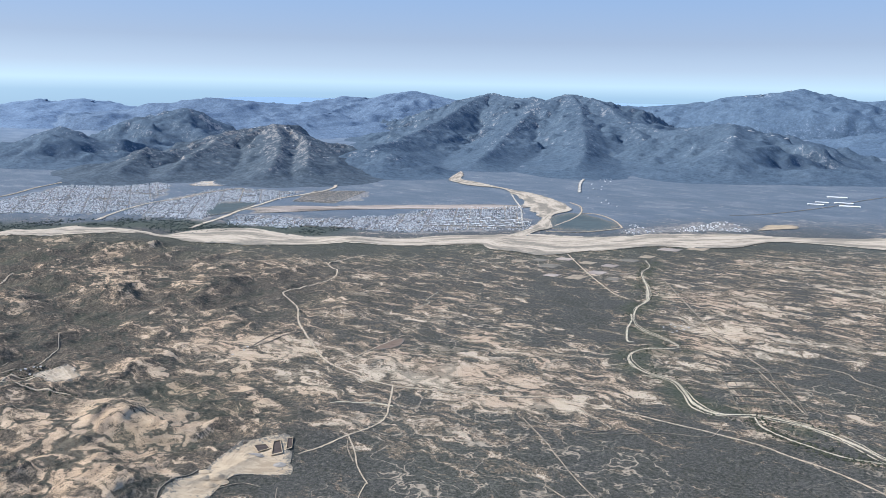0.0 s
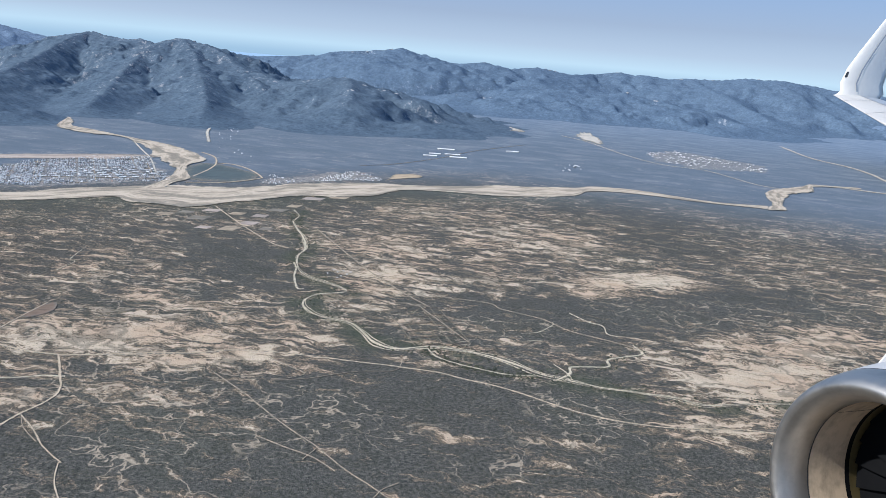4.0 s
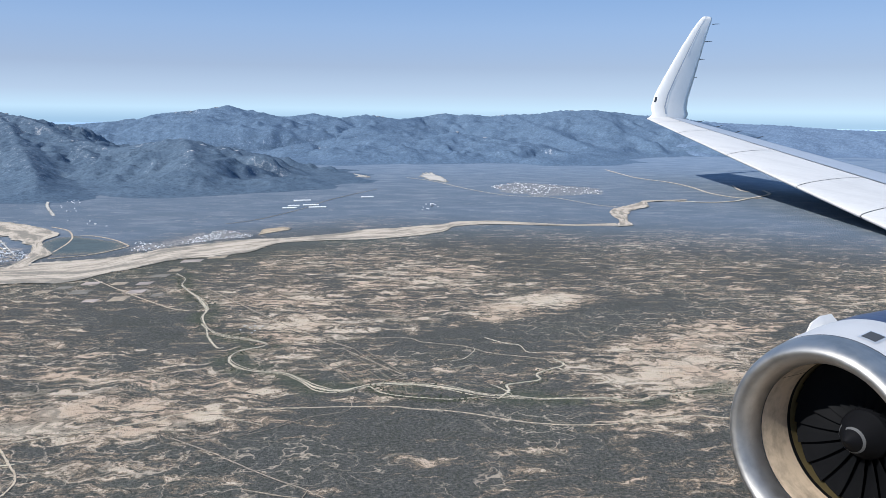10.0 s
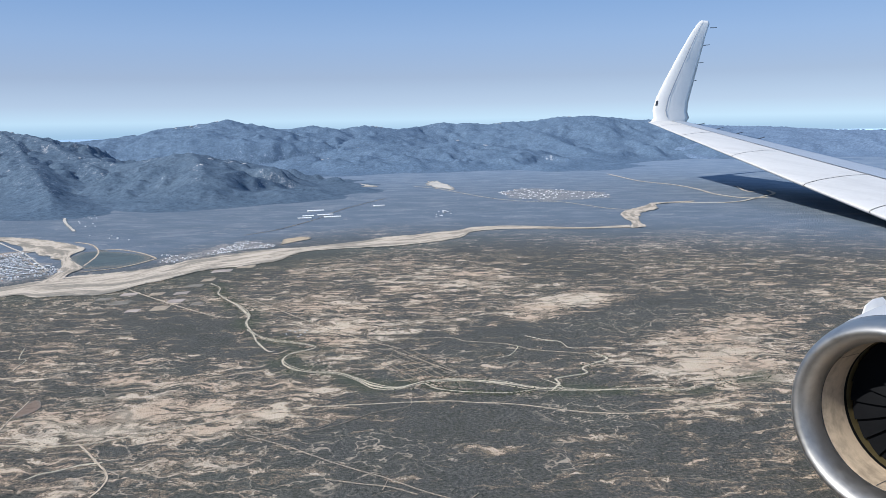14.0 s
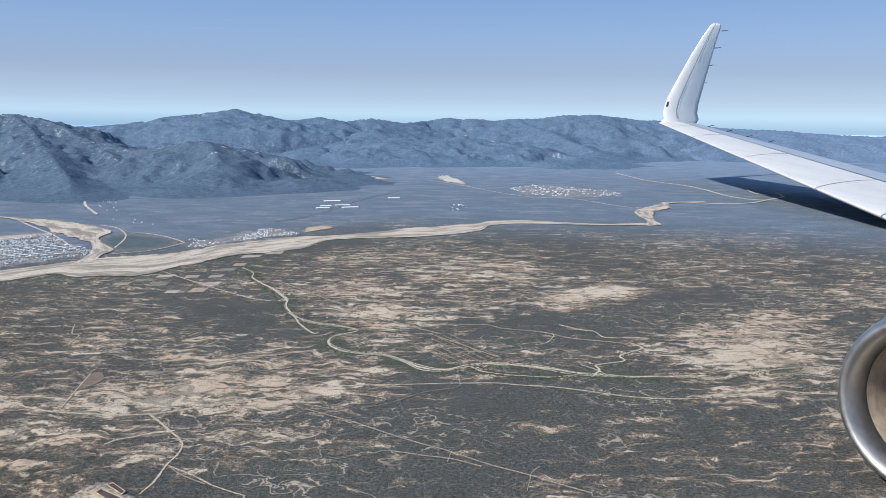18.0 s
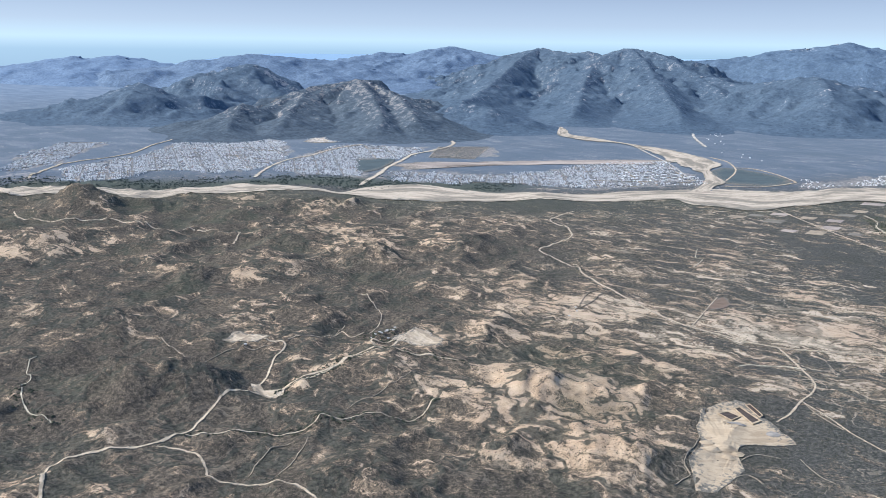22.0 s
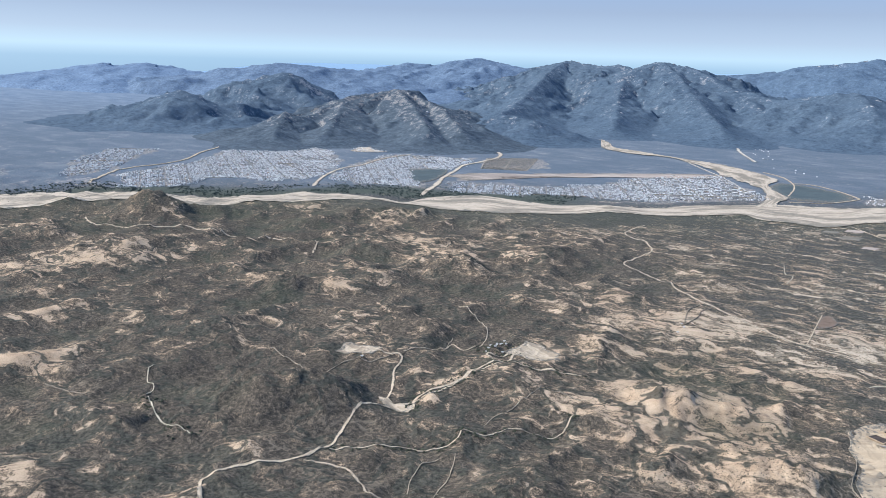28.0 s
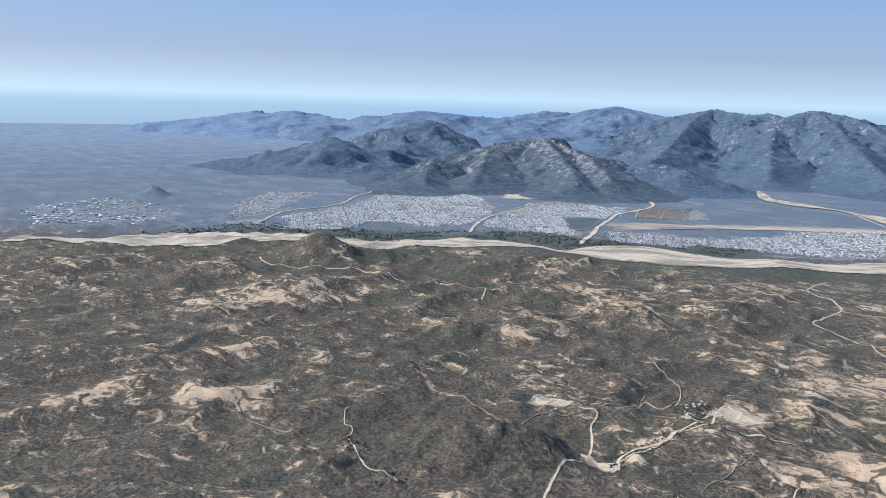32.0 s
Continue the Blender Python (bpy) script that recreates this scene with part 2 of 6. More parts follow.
    col = mix(n, l, maths(n, l, "MULTIPLY", maths(n, l, "MULTIPLY", wash, maths(n, l, "SUBTRACT", 0.9, maths(n, l, "MULTIPLY", rolling, 0.65))), step_node(n, l, broad, 0.45, 0.55)), col, (0.50, 0.41, 0.31))
    # dark thickets along the drainage lines
    drain = n.new("ShaderNodeTexVoronoi")
    drain.feature, drain.inputs["Scale"].default_value = "DISTANCE_TO_EDGE", 0.026
    l.new(maths_vec(n, l, warp.outputs["Color"], pos, 75.0), drain.inputs["Vector"])
    thick = maths(n, l, "ADD", drain.outputs["Distance"], maths(n, l, "MULTIPLY", maths(n, l, "SUBTRACT", rill, 0.5), 0.16))
    thicket = maths(n, l, "MULTIPLY", step_node(n, l, thick, 0.075, 0.025), maths(n, l, "ADD", 0.45, maths(n, l, "MULTIPLY", rolling, 0.4)))
    col = mix(n, l, thicket, col, ramp(n, l, speck, [(0.38, (0.036, 0.038, 0.033)), (0.62, (0.112, 0.112, 0.092))]))
    green = ramp(n, l, speck, [(0.35, (0.046, 0.056, 0.042)), (0.65, (0.112, 0.126, 0.086))])
    col = mix(n, l, lush, col, green)
    # the wide valley beyond the river: dense scrub, distance haze painted in grey-blue, little bare soil
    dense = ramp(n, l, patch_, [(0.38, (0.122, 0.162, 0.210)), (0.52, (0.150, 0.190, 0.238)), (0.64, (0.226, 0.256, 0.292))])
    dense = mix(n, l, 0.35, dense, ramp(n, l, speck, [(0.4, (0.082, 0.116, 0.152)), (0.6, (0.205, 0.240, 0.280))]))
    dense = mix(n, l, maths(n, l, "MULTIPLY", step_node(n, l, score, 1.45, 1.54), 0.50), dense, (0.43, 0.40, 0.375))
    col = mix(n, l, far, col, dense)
    dust = ramp(n, l, noise_node(n, l, pos, 0.25, 5, 0.7), [(0.40, (0.13, 0.145, 0.16)), (0.5, (0.25, 0.24, 0.23)), (0.6, (0.50, 0.45, 0.40))])
    # distance haze put into the colour: far land fades to pale blue
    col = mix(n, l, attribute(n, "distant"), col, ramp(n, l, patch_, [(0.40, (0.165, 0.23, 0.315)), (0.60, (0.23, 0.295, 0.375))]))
    col = mix(n, l, attribute(n, "settled"), col, dust)
    l.new(col, bs.inputs["Base Color"])
    bs.inputs["Roughness"].default_value = 0.95
    bs.inputs["Specular IOR Level"].default_value = 0.1
    bump(n, l, maths(n, l, "ADD", speck, maths(n, l, "MULTIPLY", fine, 0.5)), bs, 0.7, 1.5)
    return m


def maths_vec(nodes, links, vec, pos, amount):
    a = nodes.new("ShaderNodeVectorMath")
    a.operation = "MULTIPLY_ADD"
    links.new(vec, a.inputs[0])
    a.inputs[1].default_value = (amount, amount, 0)
    links.new(pos, a.inputs[2])
    return a.outputs[0]


def mountain_rock(name, low, high, rock, rock_at=0.62, relief=6.0):
    """Scrubby mountain slopes with bare rock on the steep places; distance haze comes in with the colours."""
    m, n, l, bs = material(name)
    geo = n.new("ShaderNodeNewGeometry")
    pos = geo.outputs["Position"]
    big = noise_node(n, l, pos, 0.010, 6, 0.6)
    small = noise_node(n, l, pos, 0.07, 6, 0.65)
    steep = attribute(n, "crag")
    col = ramp(n, l, big, [(0.35, low), (0.65, high)])
    col = mix(n, l, 0.55, col, ramp(n, l, small, [(0.3, tuple(0.55 * c for c in low)), (0.7, tuple(1.35 * c for c in high))]))
    fleck = noise_node(n, l, pos, 0.16, 7, 0.75)
    score = maths(n, l, "ADD", maths(n, l, "MULTIPLY", small, 0.45), maths(n, l, "MULTIPLY", steep, 0.38))
    score = maths(n, l, "ADD", score, maths(n, l, "MULTIPLY", fleck, 0.75))
    col = mix(n, l, 0.4, col, ramp(n, l, fleck, [(0.40, (0.5, 0.5, 0.55)), (0.5, (1, 1, 1)), (0.62, (1.4, 1.36, 1.3))]), "MULTIPLY")
    col = mix(n, l, maths(n, l, "MULTIPLY", step_node(n, l, score, rock_at + 0.11, rock_at + 0.20), 0.55), col, rock)
    l.new(col, bs.inputs["Base Color"])
    bs.inputs["Roughness"].default_value = 0.95
    bs.inputs["Specular IOR Level"].default_value = 0.1
    bump(n, l, maths(n, l, "ADD", maths(n, l, "MULTIPLY", small, 0.6), maths(n, l, "MULTIPLY", fleck, 0.6)), bs, 0.38, relief * 0.8)
    return m


def sand(name, a, b, c, scale=0.03, stretch=(3, 1, 1), turn=20, rag=0.55, edge=(0.170, 0.157, 0.133)):
    """Bare earth or gravel; scrub grows in from the rim of the strip or patch that carries it."""
    m, n, l, bs = material(name)
    pos = n.new("ShaderNodeNewGeometry").outputs["Position"]
    big = noise_node(n, l, pos, scale, 5, 0.6, stretch, turn)
    fine = noise_node(n, l, pos, scale * 14, 4, 0.65)
    col = ramp(n, l, big, [(0.42, a), (0.5, b), (0.57, c)])
    col = mix(n, l, 0.4, col, ramp(n, l, fine, [(0.32, tuple(0.8 * q for q in a)), (0.5, b), (0.7, c)]))
    grown(n, l, col, pos, rag, edge, bs)
    bs.inputs["Roughness"].default_value = 0.95
    bs.inputs["Specular IOR Level"].default_value = 0.1
    bump(n, l, fine, bs, 0.4, 0.4)
    return m


def grown(n, l, col, pos, rag, edge, bs):
    """Scrub over the outer part of a surface, in uneven clumps."""
    tuft = noise_node(n, l, pos, rag, 5, 0.7)
    over = maths(n, l, "ADD", attribute(n, "rim"), maths(n, l, "MULTIPLY", maths(n, l, "SUBTRACT", tuft, 0.5), 3.0))
    shade = ramp(n, l, noise_node(n, l, pos, rag * 4, 3, 0.7), [(0.38, tuple(0.6 * q for q in edge)), (0.62, tuple(1.5 * q for q in edge))])
    l.new(mix(n, l, step_node(n, l, over, 0.72, 0.92), col, shade), bs.inputs["Base Color"])


def braided(name, scale_along, scale_across, edge):
    """River sand with strands along the flow, darker bars and stained channels between them."""
    m, n, l, bs = material(name)
    pos = n.new("ShaderNodeNewGeometry").outputs["Position"]
    lie = n.new("ShaderNodeCombineXYZ")
    l.new(maths(n, l, "MULTIPLY", attribute(n, "along"), scale_along), lie.inputs[0])
    l.new(maths(n, l, "MULTIPLY", attribute(n, "across"), scale_across), lie.inputs[1])
    warp = n.new("ShaderNodeTexNoise")
    warp.inputs["Scale"].default_value, warp.inputs["Detail"].default_value = 0.6, 3
    l.new(lie.outputs[0], warp.inputs["Vector"])
    bent = maths_vec(n, l, warp.outputs["Color"], lie.outputs[0], 1.3)
    strand = noise_node(n, l, bent, 1.0, 7, 0.62)
    thread = noise_node(n, l, bent, 2.7, 5, 0.65)
    fine = noise_node(n, l, pos, 0.35, 4, 0.65)
    col = ramp(n, l, strand, [(0.43, (0.17, 0.158, 0.130)), (0.475, (0.33, 0.28, 0.222)), (0.515, (0.50, 0.415, 0.320)), (0.57, (0.60, 0.51, 0.405)), (0.66, (0.42, 0.355, 0.28))])
    col = mix(n, l, maths(n, l, "MULTIPLY", step_node(n, l, thread, 0.55, 0.60), 0.8), col, (0.29, 0.255, 0.20))
    col = mix(n, l, 0.3, col, ramp(n, l, fine, [(0.35, (0.36, 0.30, 0.23)), (0.65, (0.63, 0.54, 0.435))]))
    grown(n, l, col, pos, 0.07, edge, bs)
    bs.inputs["Roughness"].default_value = 0.95
    bs.inputs["Specular IOR Level"].default_value = 0.1
    bump(n, l, fine, bs, 0.4, 0.5)
    return m


def plain(name, colour, rough=0.6, metal=0.0, vary=0.15, scale=0.4, spec=0.5):
    m, n, l, bs = material(name)
    pos = n.new("ShaderNodeTexCoord").outputs["Object"]
    f = noise_node(n, l, pos, scale, 5, 0.6)
    col = ramp(n, l, f, [(0.3, tuple(c * (1 - vary) for c in colour)), (0.7, tuple(min(1, c * (1 + vary)) for c in colour))])
    l.new(col, bs.inputs["Base Color"])
    bs.inputs["Roughness"].default_value, bs.inputs["Metallic"].default_value = rough, metal
    bs.inputs["Specular IOR Level"].default_value = spec
    return m


def house_walls():
    """Roofs and walls that differ from house to house."""
    m, n, l, bs = material("town_plaster")
    rnd = n.new("ShaderNodeNewGeometry").outputs["Random Per Island"]
    col = ramp(n, l, rnd, [(0.0, (0.14, 0.16, 0.17)), (0.2, (0.34, 0.345, 0.35)), (0.45, (0.66, 0.66, 0.655)), (0.93, (0.86, 0.86, 0.85)), (1.0, (0.40, 0.26, 0.20))])
    l.new(col, bs.inputs["Base Color"])
    bs.inputs["Roughness"].default_value = 0.8
    return m


M_GROUND = desert_ground()
M_SAND = sand("river_sand", (0.36, 0.305, 0.235), (0.64, 0.54, 0.425), (0.50, 0.42, 0.325), 0.030, (6, 0.55, 1), 32)
M_RIVER = braided("braided_river_sand", 0.013, 5.0, (0.15, 0.145, 0.125))
M_TRIBUTARY = braided("tributary_sand", 0.02, 2.8, (0.15, 0.16, 0.16))
M_STREAM = sand("wash_gravel", (0.46, 0.40, 0.295), (0.68, 0.595, 0.45), (0.30, 0.275, 0.20), 0.09)
M_PALE = sand("valley_sand", (0.46, 0.42, 0.36), (0.62, 0.57, 0.49), (0.38, 0.36, 0.33), 0.03)
M_ROAD = sand("dirt_road", (0.49, 0.40, 0.29), (0.62, 0.51, 0.38), (0.38, 0.30, 0.21), 0.3)
M_TRACK = sand("dirt_track", (0.32, 0.26, 0.19), (0.48, 0.39, 0.29), (0.20, 0.165, 0.125), 0.3)
M_PLOT = sand("red_plot", (0.18, 0.13, 0.10), (0.24, 0.175, 0.135), (0.14, 0.105, 0.08), 0.3)
M_GREENFIELD = sand("green_field", (0.07, 0.095, 0.105), (0.10, 0.128, 0.135), (0.08, 0.10, 0.105), 0.05)
M_QUARRY = sand("quarry_earth", (0.42, 0.325, 0.225), (0.54, 0.43, 0.305), (0.33, 0.25, 0.17), 0.16)
M_CLEARED = sand("cleared_earth", (0.40, 0.32, 0.23), (0.60, 0.50, 0.38), (0.24, 0.19, 0.14), 0.14, (2.5, 0.8, 1), -15)
M_HOUSE = house_walls()
# distance haze is mixed into these colours, bluer and paler the farther off
M_FRONT_HAZED = mountain_rock("front_mountain", (0.062, 0.089, 0.118), (0.100, 0.128, 0.156), (0.40, 0.36, 0.33), 0.66, 9)
M_MASSIF_HAZED = mountain_rock("hazed_massif", (0.067, 0.105, 0.151), (0.103, 0.146, 0.195), (0.40, 0.38, 0.38), 0.69, 10)
M_EAST_HAZED = mountain_rock("east_range", (0.091, 0.143, 0.210), (0.118, 0.174, 0.245), (0.40, 0.42, 0.46), 0.74, 9)
M_BACK_HAZED = mountain_rock("hazed_back_range", (0.124, 0.184, 0.268), (0.150, 0.214, 0.302), (0.30, 0.37, 0.45), 0.82, 8)
M_FARTHEST_HAZED = mountain_rock("hazed_farthest_range", (0.155, 0.228, 0.332), (0.172, 0.250, 0.358), (0.28, 0.38, 0.50), 0.90, 7)

M_KNOB = mountain_rock("bare_granite", (0.25, 0.27, 0.30), (0.36, 0.37, 0.39), (0.46, 0.45, 0.44), 0.60, 4)

# ---- the plan ----
RIVER_FAR = [(-1300, 216), (-1243, 275), (-1180, 339), (-1140, 381), (-1112, 432), (-1095, 496), (-1060, 523), (-1025, 540), (-990, 556), (-959, 576),
    (-928, 597), (-900, 612), (-881, 637), (-863, 665), (-837, 684), (-808, 700), (-770, 703), (-729, 700), (-721, 735), (-709, 753), (-691, 776),
    (-667, 789), (-635, 783), (-603, 778), (-576, 779), (-541, 795), (-507, 811), (-473, 831), (-450, 866), (-423, 890), (-389, 919), (-361, 939),
    (-337, 947), (-307, 955), (-277, 972), (-226, 1029), (-200, 1044), (-159, 1075), (-123, 1090), (-85, 1093), (-46, 1110), (-5, 1130), (31, 1158),
    (75, 1171), (122, 1192), (160, 1207), (184, 1232), (232, 1237), (275, 1221), (314, 1195), (354, 1177), (402, 1178), (433, 1181)]
RIVER_NEAR = [(-1271, 206), (-1219, 264), (-1157, 327), (-1105, 360), (-1059, 397), (-1022, 440), (-1005, 482), (-983, 506), (-958, 529), (-927, 547),
    (-885, 543), (-867, 561), (-857, 584), (-833, 611), (-801, 639), (-787, 672), (-761, 690), (-720, 688), (-690, 684), (-661, 684), (-636, 689),
    (-619, 694), (-596, 702), (-574, 713), (-554, 727), (-525, 752), (-492, 767), (-461, 786), (-435, 804), (-409, 826), (-386, 847), (-372, 833),
    (-351, 828), (-328, 826), (-295, 834), (-217, 936), (-193, 948), (-156, 967), (-123, 992), (-94, 1048), (-49, 1060), (-12, 1063), (27, 1065), (67,
    1073), (103, 1096), (143, 1126), (172, 1179), (220, 1193), (265, 1187), (306, 1172), (348, 1160), (393, 1155), (423, 1148)]
STREAM = [(-198, 855), (-187, 825), (-186, 789), (-166, 730), (-156, 687), (-157, 655), (-148, 614), (-135, 594), (-112, 577), (-105, 564), (-124,
    551), (-130, 531), (-123, 513), (-111, 502), (-93, 495), (-83, 479), (-74, 462), (-59, 454), (-40, 462), (-16, 460), (7, 448), (22, 434), (38,
    427), (56, 420), (84, 416), (99, 413), (112, 406), (143, 414), (176, 419)]
STREAM_HOOK = [(33, 425), (42, 437), (45, 448), (67, 453), (70, 466), (93, 480), (91, 497)]
ROAD_MAIN = [(-462, 723), (-468, 687), (-463, 656), (-442, 640), (-427, 609), (-432, 581), (-434, 548), (-400, 522), (-367, 481), (-332, 448), (-299,
    420), (-269, 407), (-238, 402), (-210, 410), (-171, 420), (-138, 432), (-46, 423), (-20, 414), (4, 405), (41, 382), (77, 373), (109, 376), (132,
    377), (155, 368), (186, 359), (227, 344)]
ROAD_QUARRY = [(-238, 402), (-226, 378), (-217, 358), (-217, 343), (-221, 329), (-224, 313), (-229, 298)]
ROAD_SOUTH = [(-221, 329), (-208, 315), (-197, 301), (-184, 289), (-185, 289), (-179, 273), (-167, 255), (-153, 236)]
ROAD_STRAIGHT = [(-153, 396), (-130, 371), (-123, 362), (-106, 342), (-86, 321), (-71, 303), (-58, 290), (-44, 275), (-34, 264)]
ROAD_SPUR = [(-288, 412), (-286, 446), (-284, 485)]
ROAD_HILLS = [(-457, 100), (-471, 113), (-476, 121), (-472, 133), (-457, 150), (-452, 168), (-457, 189), (-458, 206), (-447, 217), (-443, 225), (-435,
    247), (-429, 270), (-424, 287), (-428, 311), (-423, 322)]
ROAD_PAD = [(-454, 214), (-462, 235), (-471, 252), (-475, 266), (-487, 265), (-496, 264)]
ROAD_LOOP = [(-453, 152), (-435, 155), (-422, 147), (-415, 141), (-402, 144), (-381, 147), (-366, 143)]
ROAD_VALLEY = [(-453, 162), (-438, 174), (-427, 182), (-416, 186), (-409, 193), (-407, 198), (-407, 204), (-398, 205), (-394, 214), (-390, 219),
    (-374, 226), (-371, 242)]
ROAD_BEND = [(-476, 270), (-473, 282), (-466, 294), (-466, 307), (-455, 301), (-452, 313), (-456, 333), (-465, 349), (-480, 362), (-497, 376)]
ROAD_NORTH = [(-929, 437), (-899, 424), (-844, 435), (-817, 457), (-763, 460), (-716, 474), (-684, 474), (-670, 450)]
ROAD_TOWN = [(-1102, 554), (-1100, 583), (-1150, 656), (-1171, 711), (-1169, 768), (-1183, 825), (-1228, 903), (-1263, 984), (-1305, 1048)]
ROAD_TOWN_B = [(-874, 725), (-911, 795), (-941, 879), (-941, 935), (-951, 980), (-959, 1039), (-951, 1096)]
ROAD_TOWN_C = [(-733, 745), (-746, 783), (-757, 825), (-782, 895), (-799, 961), (-818, 1027), (-816, 1081), (-817, 1147), (-839, 1212), (-904, 1298),
    (-943, 1344)]
ROAD_TOWN_D = [(-845, 1238), (-963, 1394), (-1009, 1548)]
ROAD_ESTATE = [(-49, 541), (-16, 476)]
ROAD_EAST = [(-160, 771), (-102, 645), (-70, 586), (-43, 543)]
ROAD_RIVERBANK = [(-279, 841), (-228, 756), (-188, 697), (-170, 682)]
QUARRY = [(-262, 297), (-257, 303), (-251, 309), (-245, 312), (-236, 302), (-230, 296), (-222, 286), (-219, 280), (-226, 275), (-237, 269), (-241,
    259), (-239, 250), (-236, 246), (-240, 236), (-243, 230), (-247, 228), (-252, 230), (-256, 242), (-255, 260), (-259, 278)]
PAD = [(-513, 257), (-518, 271), (-507, 275), (-489, 272), (-487, 260), (-499, 256)]
ESTATE = [(-69, 522), (-37, 544), (-15, 475), (-49, 462)]
TOWN_A = [(-1239, 656), (-1321, 756), (-1376, 851), (-1313, 894), (-1273, 824), (-1225, 747), (-1188, 697), (-1150, 623), (-1151, 591)]
TOWN_B = [(-1132, 650), (-1138, 701), (-1150, 783), (-1168, 855), (-1212, 938), (-1201, 992), (-1258, 1117), (-1189, 1112), (-1126, 1080), (-1071,
    1047), (-967, 914), (-923, 799), (-912, 756), (-967, 733), (-1030, 697), (-1014, 654), (-1014, 609), (-1039, 590)]
TOWN_C = [(-944, 892), (-966, 986), (-971, 1058), (-958, 1090), (-869, 1103), (-855, 1135), (-827, 1045), (-813, 965), (-865, 940), (-801, 841),
    (-780, 832), (-765, 808), (-799, 794), (-835, 784), (-875, 784), (-912, 808)]
TOWN_D = [(-756, 850), (-721, 877), (-678, 891), (-644, 905), (-606, 928), (-578, 937), (-518, 936), (-485, 873), (-551, 859), (-620, 850), (-654,
    809), (-709, 794)]
TOWN_E = [(-619, 930), (-585, 956), (-572, 1037), (-525, 1102), (-464, 1156), (-436, 1094), (-410, 1034), (-386, 1013), (-383, 972), (-430, 923),
    (-485, 873), (-555, 872)]
FIELD_GRID = [(-782, 1014), (-829, 1137), (-759, 1185), (-702, 1094), (-717, 1033)]
STRIP = [(-775, 914), (-760, 970), (-722, 984), (-665, 1036), (-570, 1111), (-498, 1160), (-464, 1156), (-486, 1110), (-571, 1059), (-650, 998),
    (-712, 963), (-748, 882)]
WHITE_BARE = [(-1058, 1081), (-1077, 1147), (-1030, 1163), (-998, 1110), (-1032, 1081)]
TOWN_F = [(-281, 1019), (-258, 1071), (-231, 1077), (-200, 1141), (-171, 1190), (-139, 1150), (-137, 1111), (-175, 1100), (-209, 1064), (-245, 1014)]
FAR_TOWN = [(414, 1856), (509, 1984), (560, 1911), (647, 1793), (603, 1655), (463, 1628), (400, 1712)]
VILLAGE = [(-447, 309), (-446, 320), (-435, 316), (-433, 302), (-440, 298)]
LEFT_FAR = [(-1280, 377), (-1442, 475), (-1463, 608), (-1257, 592), (-1192, 471)]
RIDGE_MASSIF = [(-1740, 3188, 57), (-1625, 3131, 108), (-1543, 3144, 132), (-1420, 3170, 162), (-1330, 3086, 154), (-1226, 3015, 143), (-1138, 2939,
    152), (-1069, 2886, 139), (-1022, 2858, 153), (-957, 2833, 165), (-870, 2792, 155), (-797, 2716, 134), (-689, 2533, 96), (-597, 2376, 64), (-509,
    2187, 31), (-439, 2014, 3)]
SPUR_MASSIF_A = [(-957, 2833, 165), (-842, 2604, 119), (-760, 2366, 80), (-676, 2129, 53), (-598, 1889, 34), (-548, 1695, 23)]
SPUR_MASSIF_B = [(-1420, 3170, 162), (-1351, 2758, 114), (-1261, 2416, 75), (-1161, 2078, 55), (-1072, 1790, 43), (-1030, 1644, 47), (-960, 1478, 30)]
SPUR_MASSIF_C = [(-1069, 2886, 139), (-1003, 2509, 88), (-929, 2218, 57), (-845, 1930, 35), (-781, 1688, 20)]
SPUR_MASSIF_D = [(-889, 1488, 41), (-932, 1513, 45), (-973, 1516, 48), (-1000, 1492, 40), (-1003, 1434, 20)]
RIDGE_BACK = [(-2567, 3287, 71), (-2477, 3348, 93), (-2351, 3404, 118), (-2304, 3409, 134), (-2220, 3447, 128), (-2154, 3484, 128), (-2111, 3501,
    150), (-2063, 3526, 155), (-1994, 3561, 164), (-1933, 3584, 125), (-1838, 3584, 101), (-1701, 3533, 75)]
RIDGE_FAR_WEST = [(-3567, 2379, 56), (-3488, 2434, 69), (-3422, 2486, 79), (-3367, 2533, 101), (-3332, 2563, 82), (-3301, 2600, 94), (-3245, 2663,
    105), (-3182, 2701, 85), (-3091, 2782, 66), (-2968, 2832, 55)]
RIDGE_WEST_B = [(-2761, 2615, 81), (-2642, 2656, 97), (-2521, 2694, 124), (-2468, 2737, 119), (-2357, 2822, 107), (-2202, 2931, 96), (-2029, 2922,
    67)]
RIDGE_DOME = [(-1997, 1754, 25), (-1936, 1771, 49), (-1876, 1771, 78), (-1830, 1786, 97), (-1787, 1809, 109), (-1750, 1825, 98), (-1683, 1827, 73),
    (-1604, 1824, 51), (-1525, 1819, 31)]
RIDGE_LOW_WEST = [(-1756, 1282, 47), (-1724, 1304, 63), (-1693, 1322, 76), (-1640, 1333, 61), (-1571, 1331, 42), (-1511, 1319, 23)]
RIDGE_FRONT = [(-1345, 1146, 17), (-1344, 1201, 28), (-1333, 1249, 35), (-1334, 1313, 33), (-1358, 1422, 46), (-1363, 1505, 62), (-1348, 1540, 67),
    (-1310, 1578, 79), (-1283, 1596, 86), (-1228, 1595, 73), (-1159, 1554, 59), (-1078, 1485, 41), (-980, 1390, 25)]
SPUR_KNOB_A = [(-1285, 1175, 36), (-1308, 1220, 47), (-1345, 1286, 38), (-1417, 1370, 25)]
SPUR_KNOB_B = [(-1204, 1251, 26), (-1225, 1298, 37), (-1257, 1366, 27), (-1323, 1455, 13)]
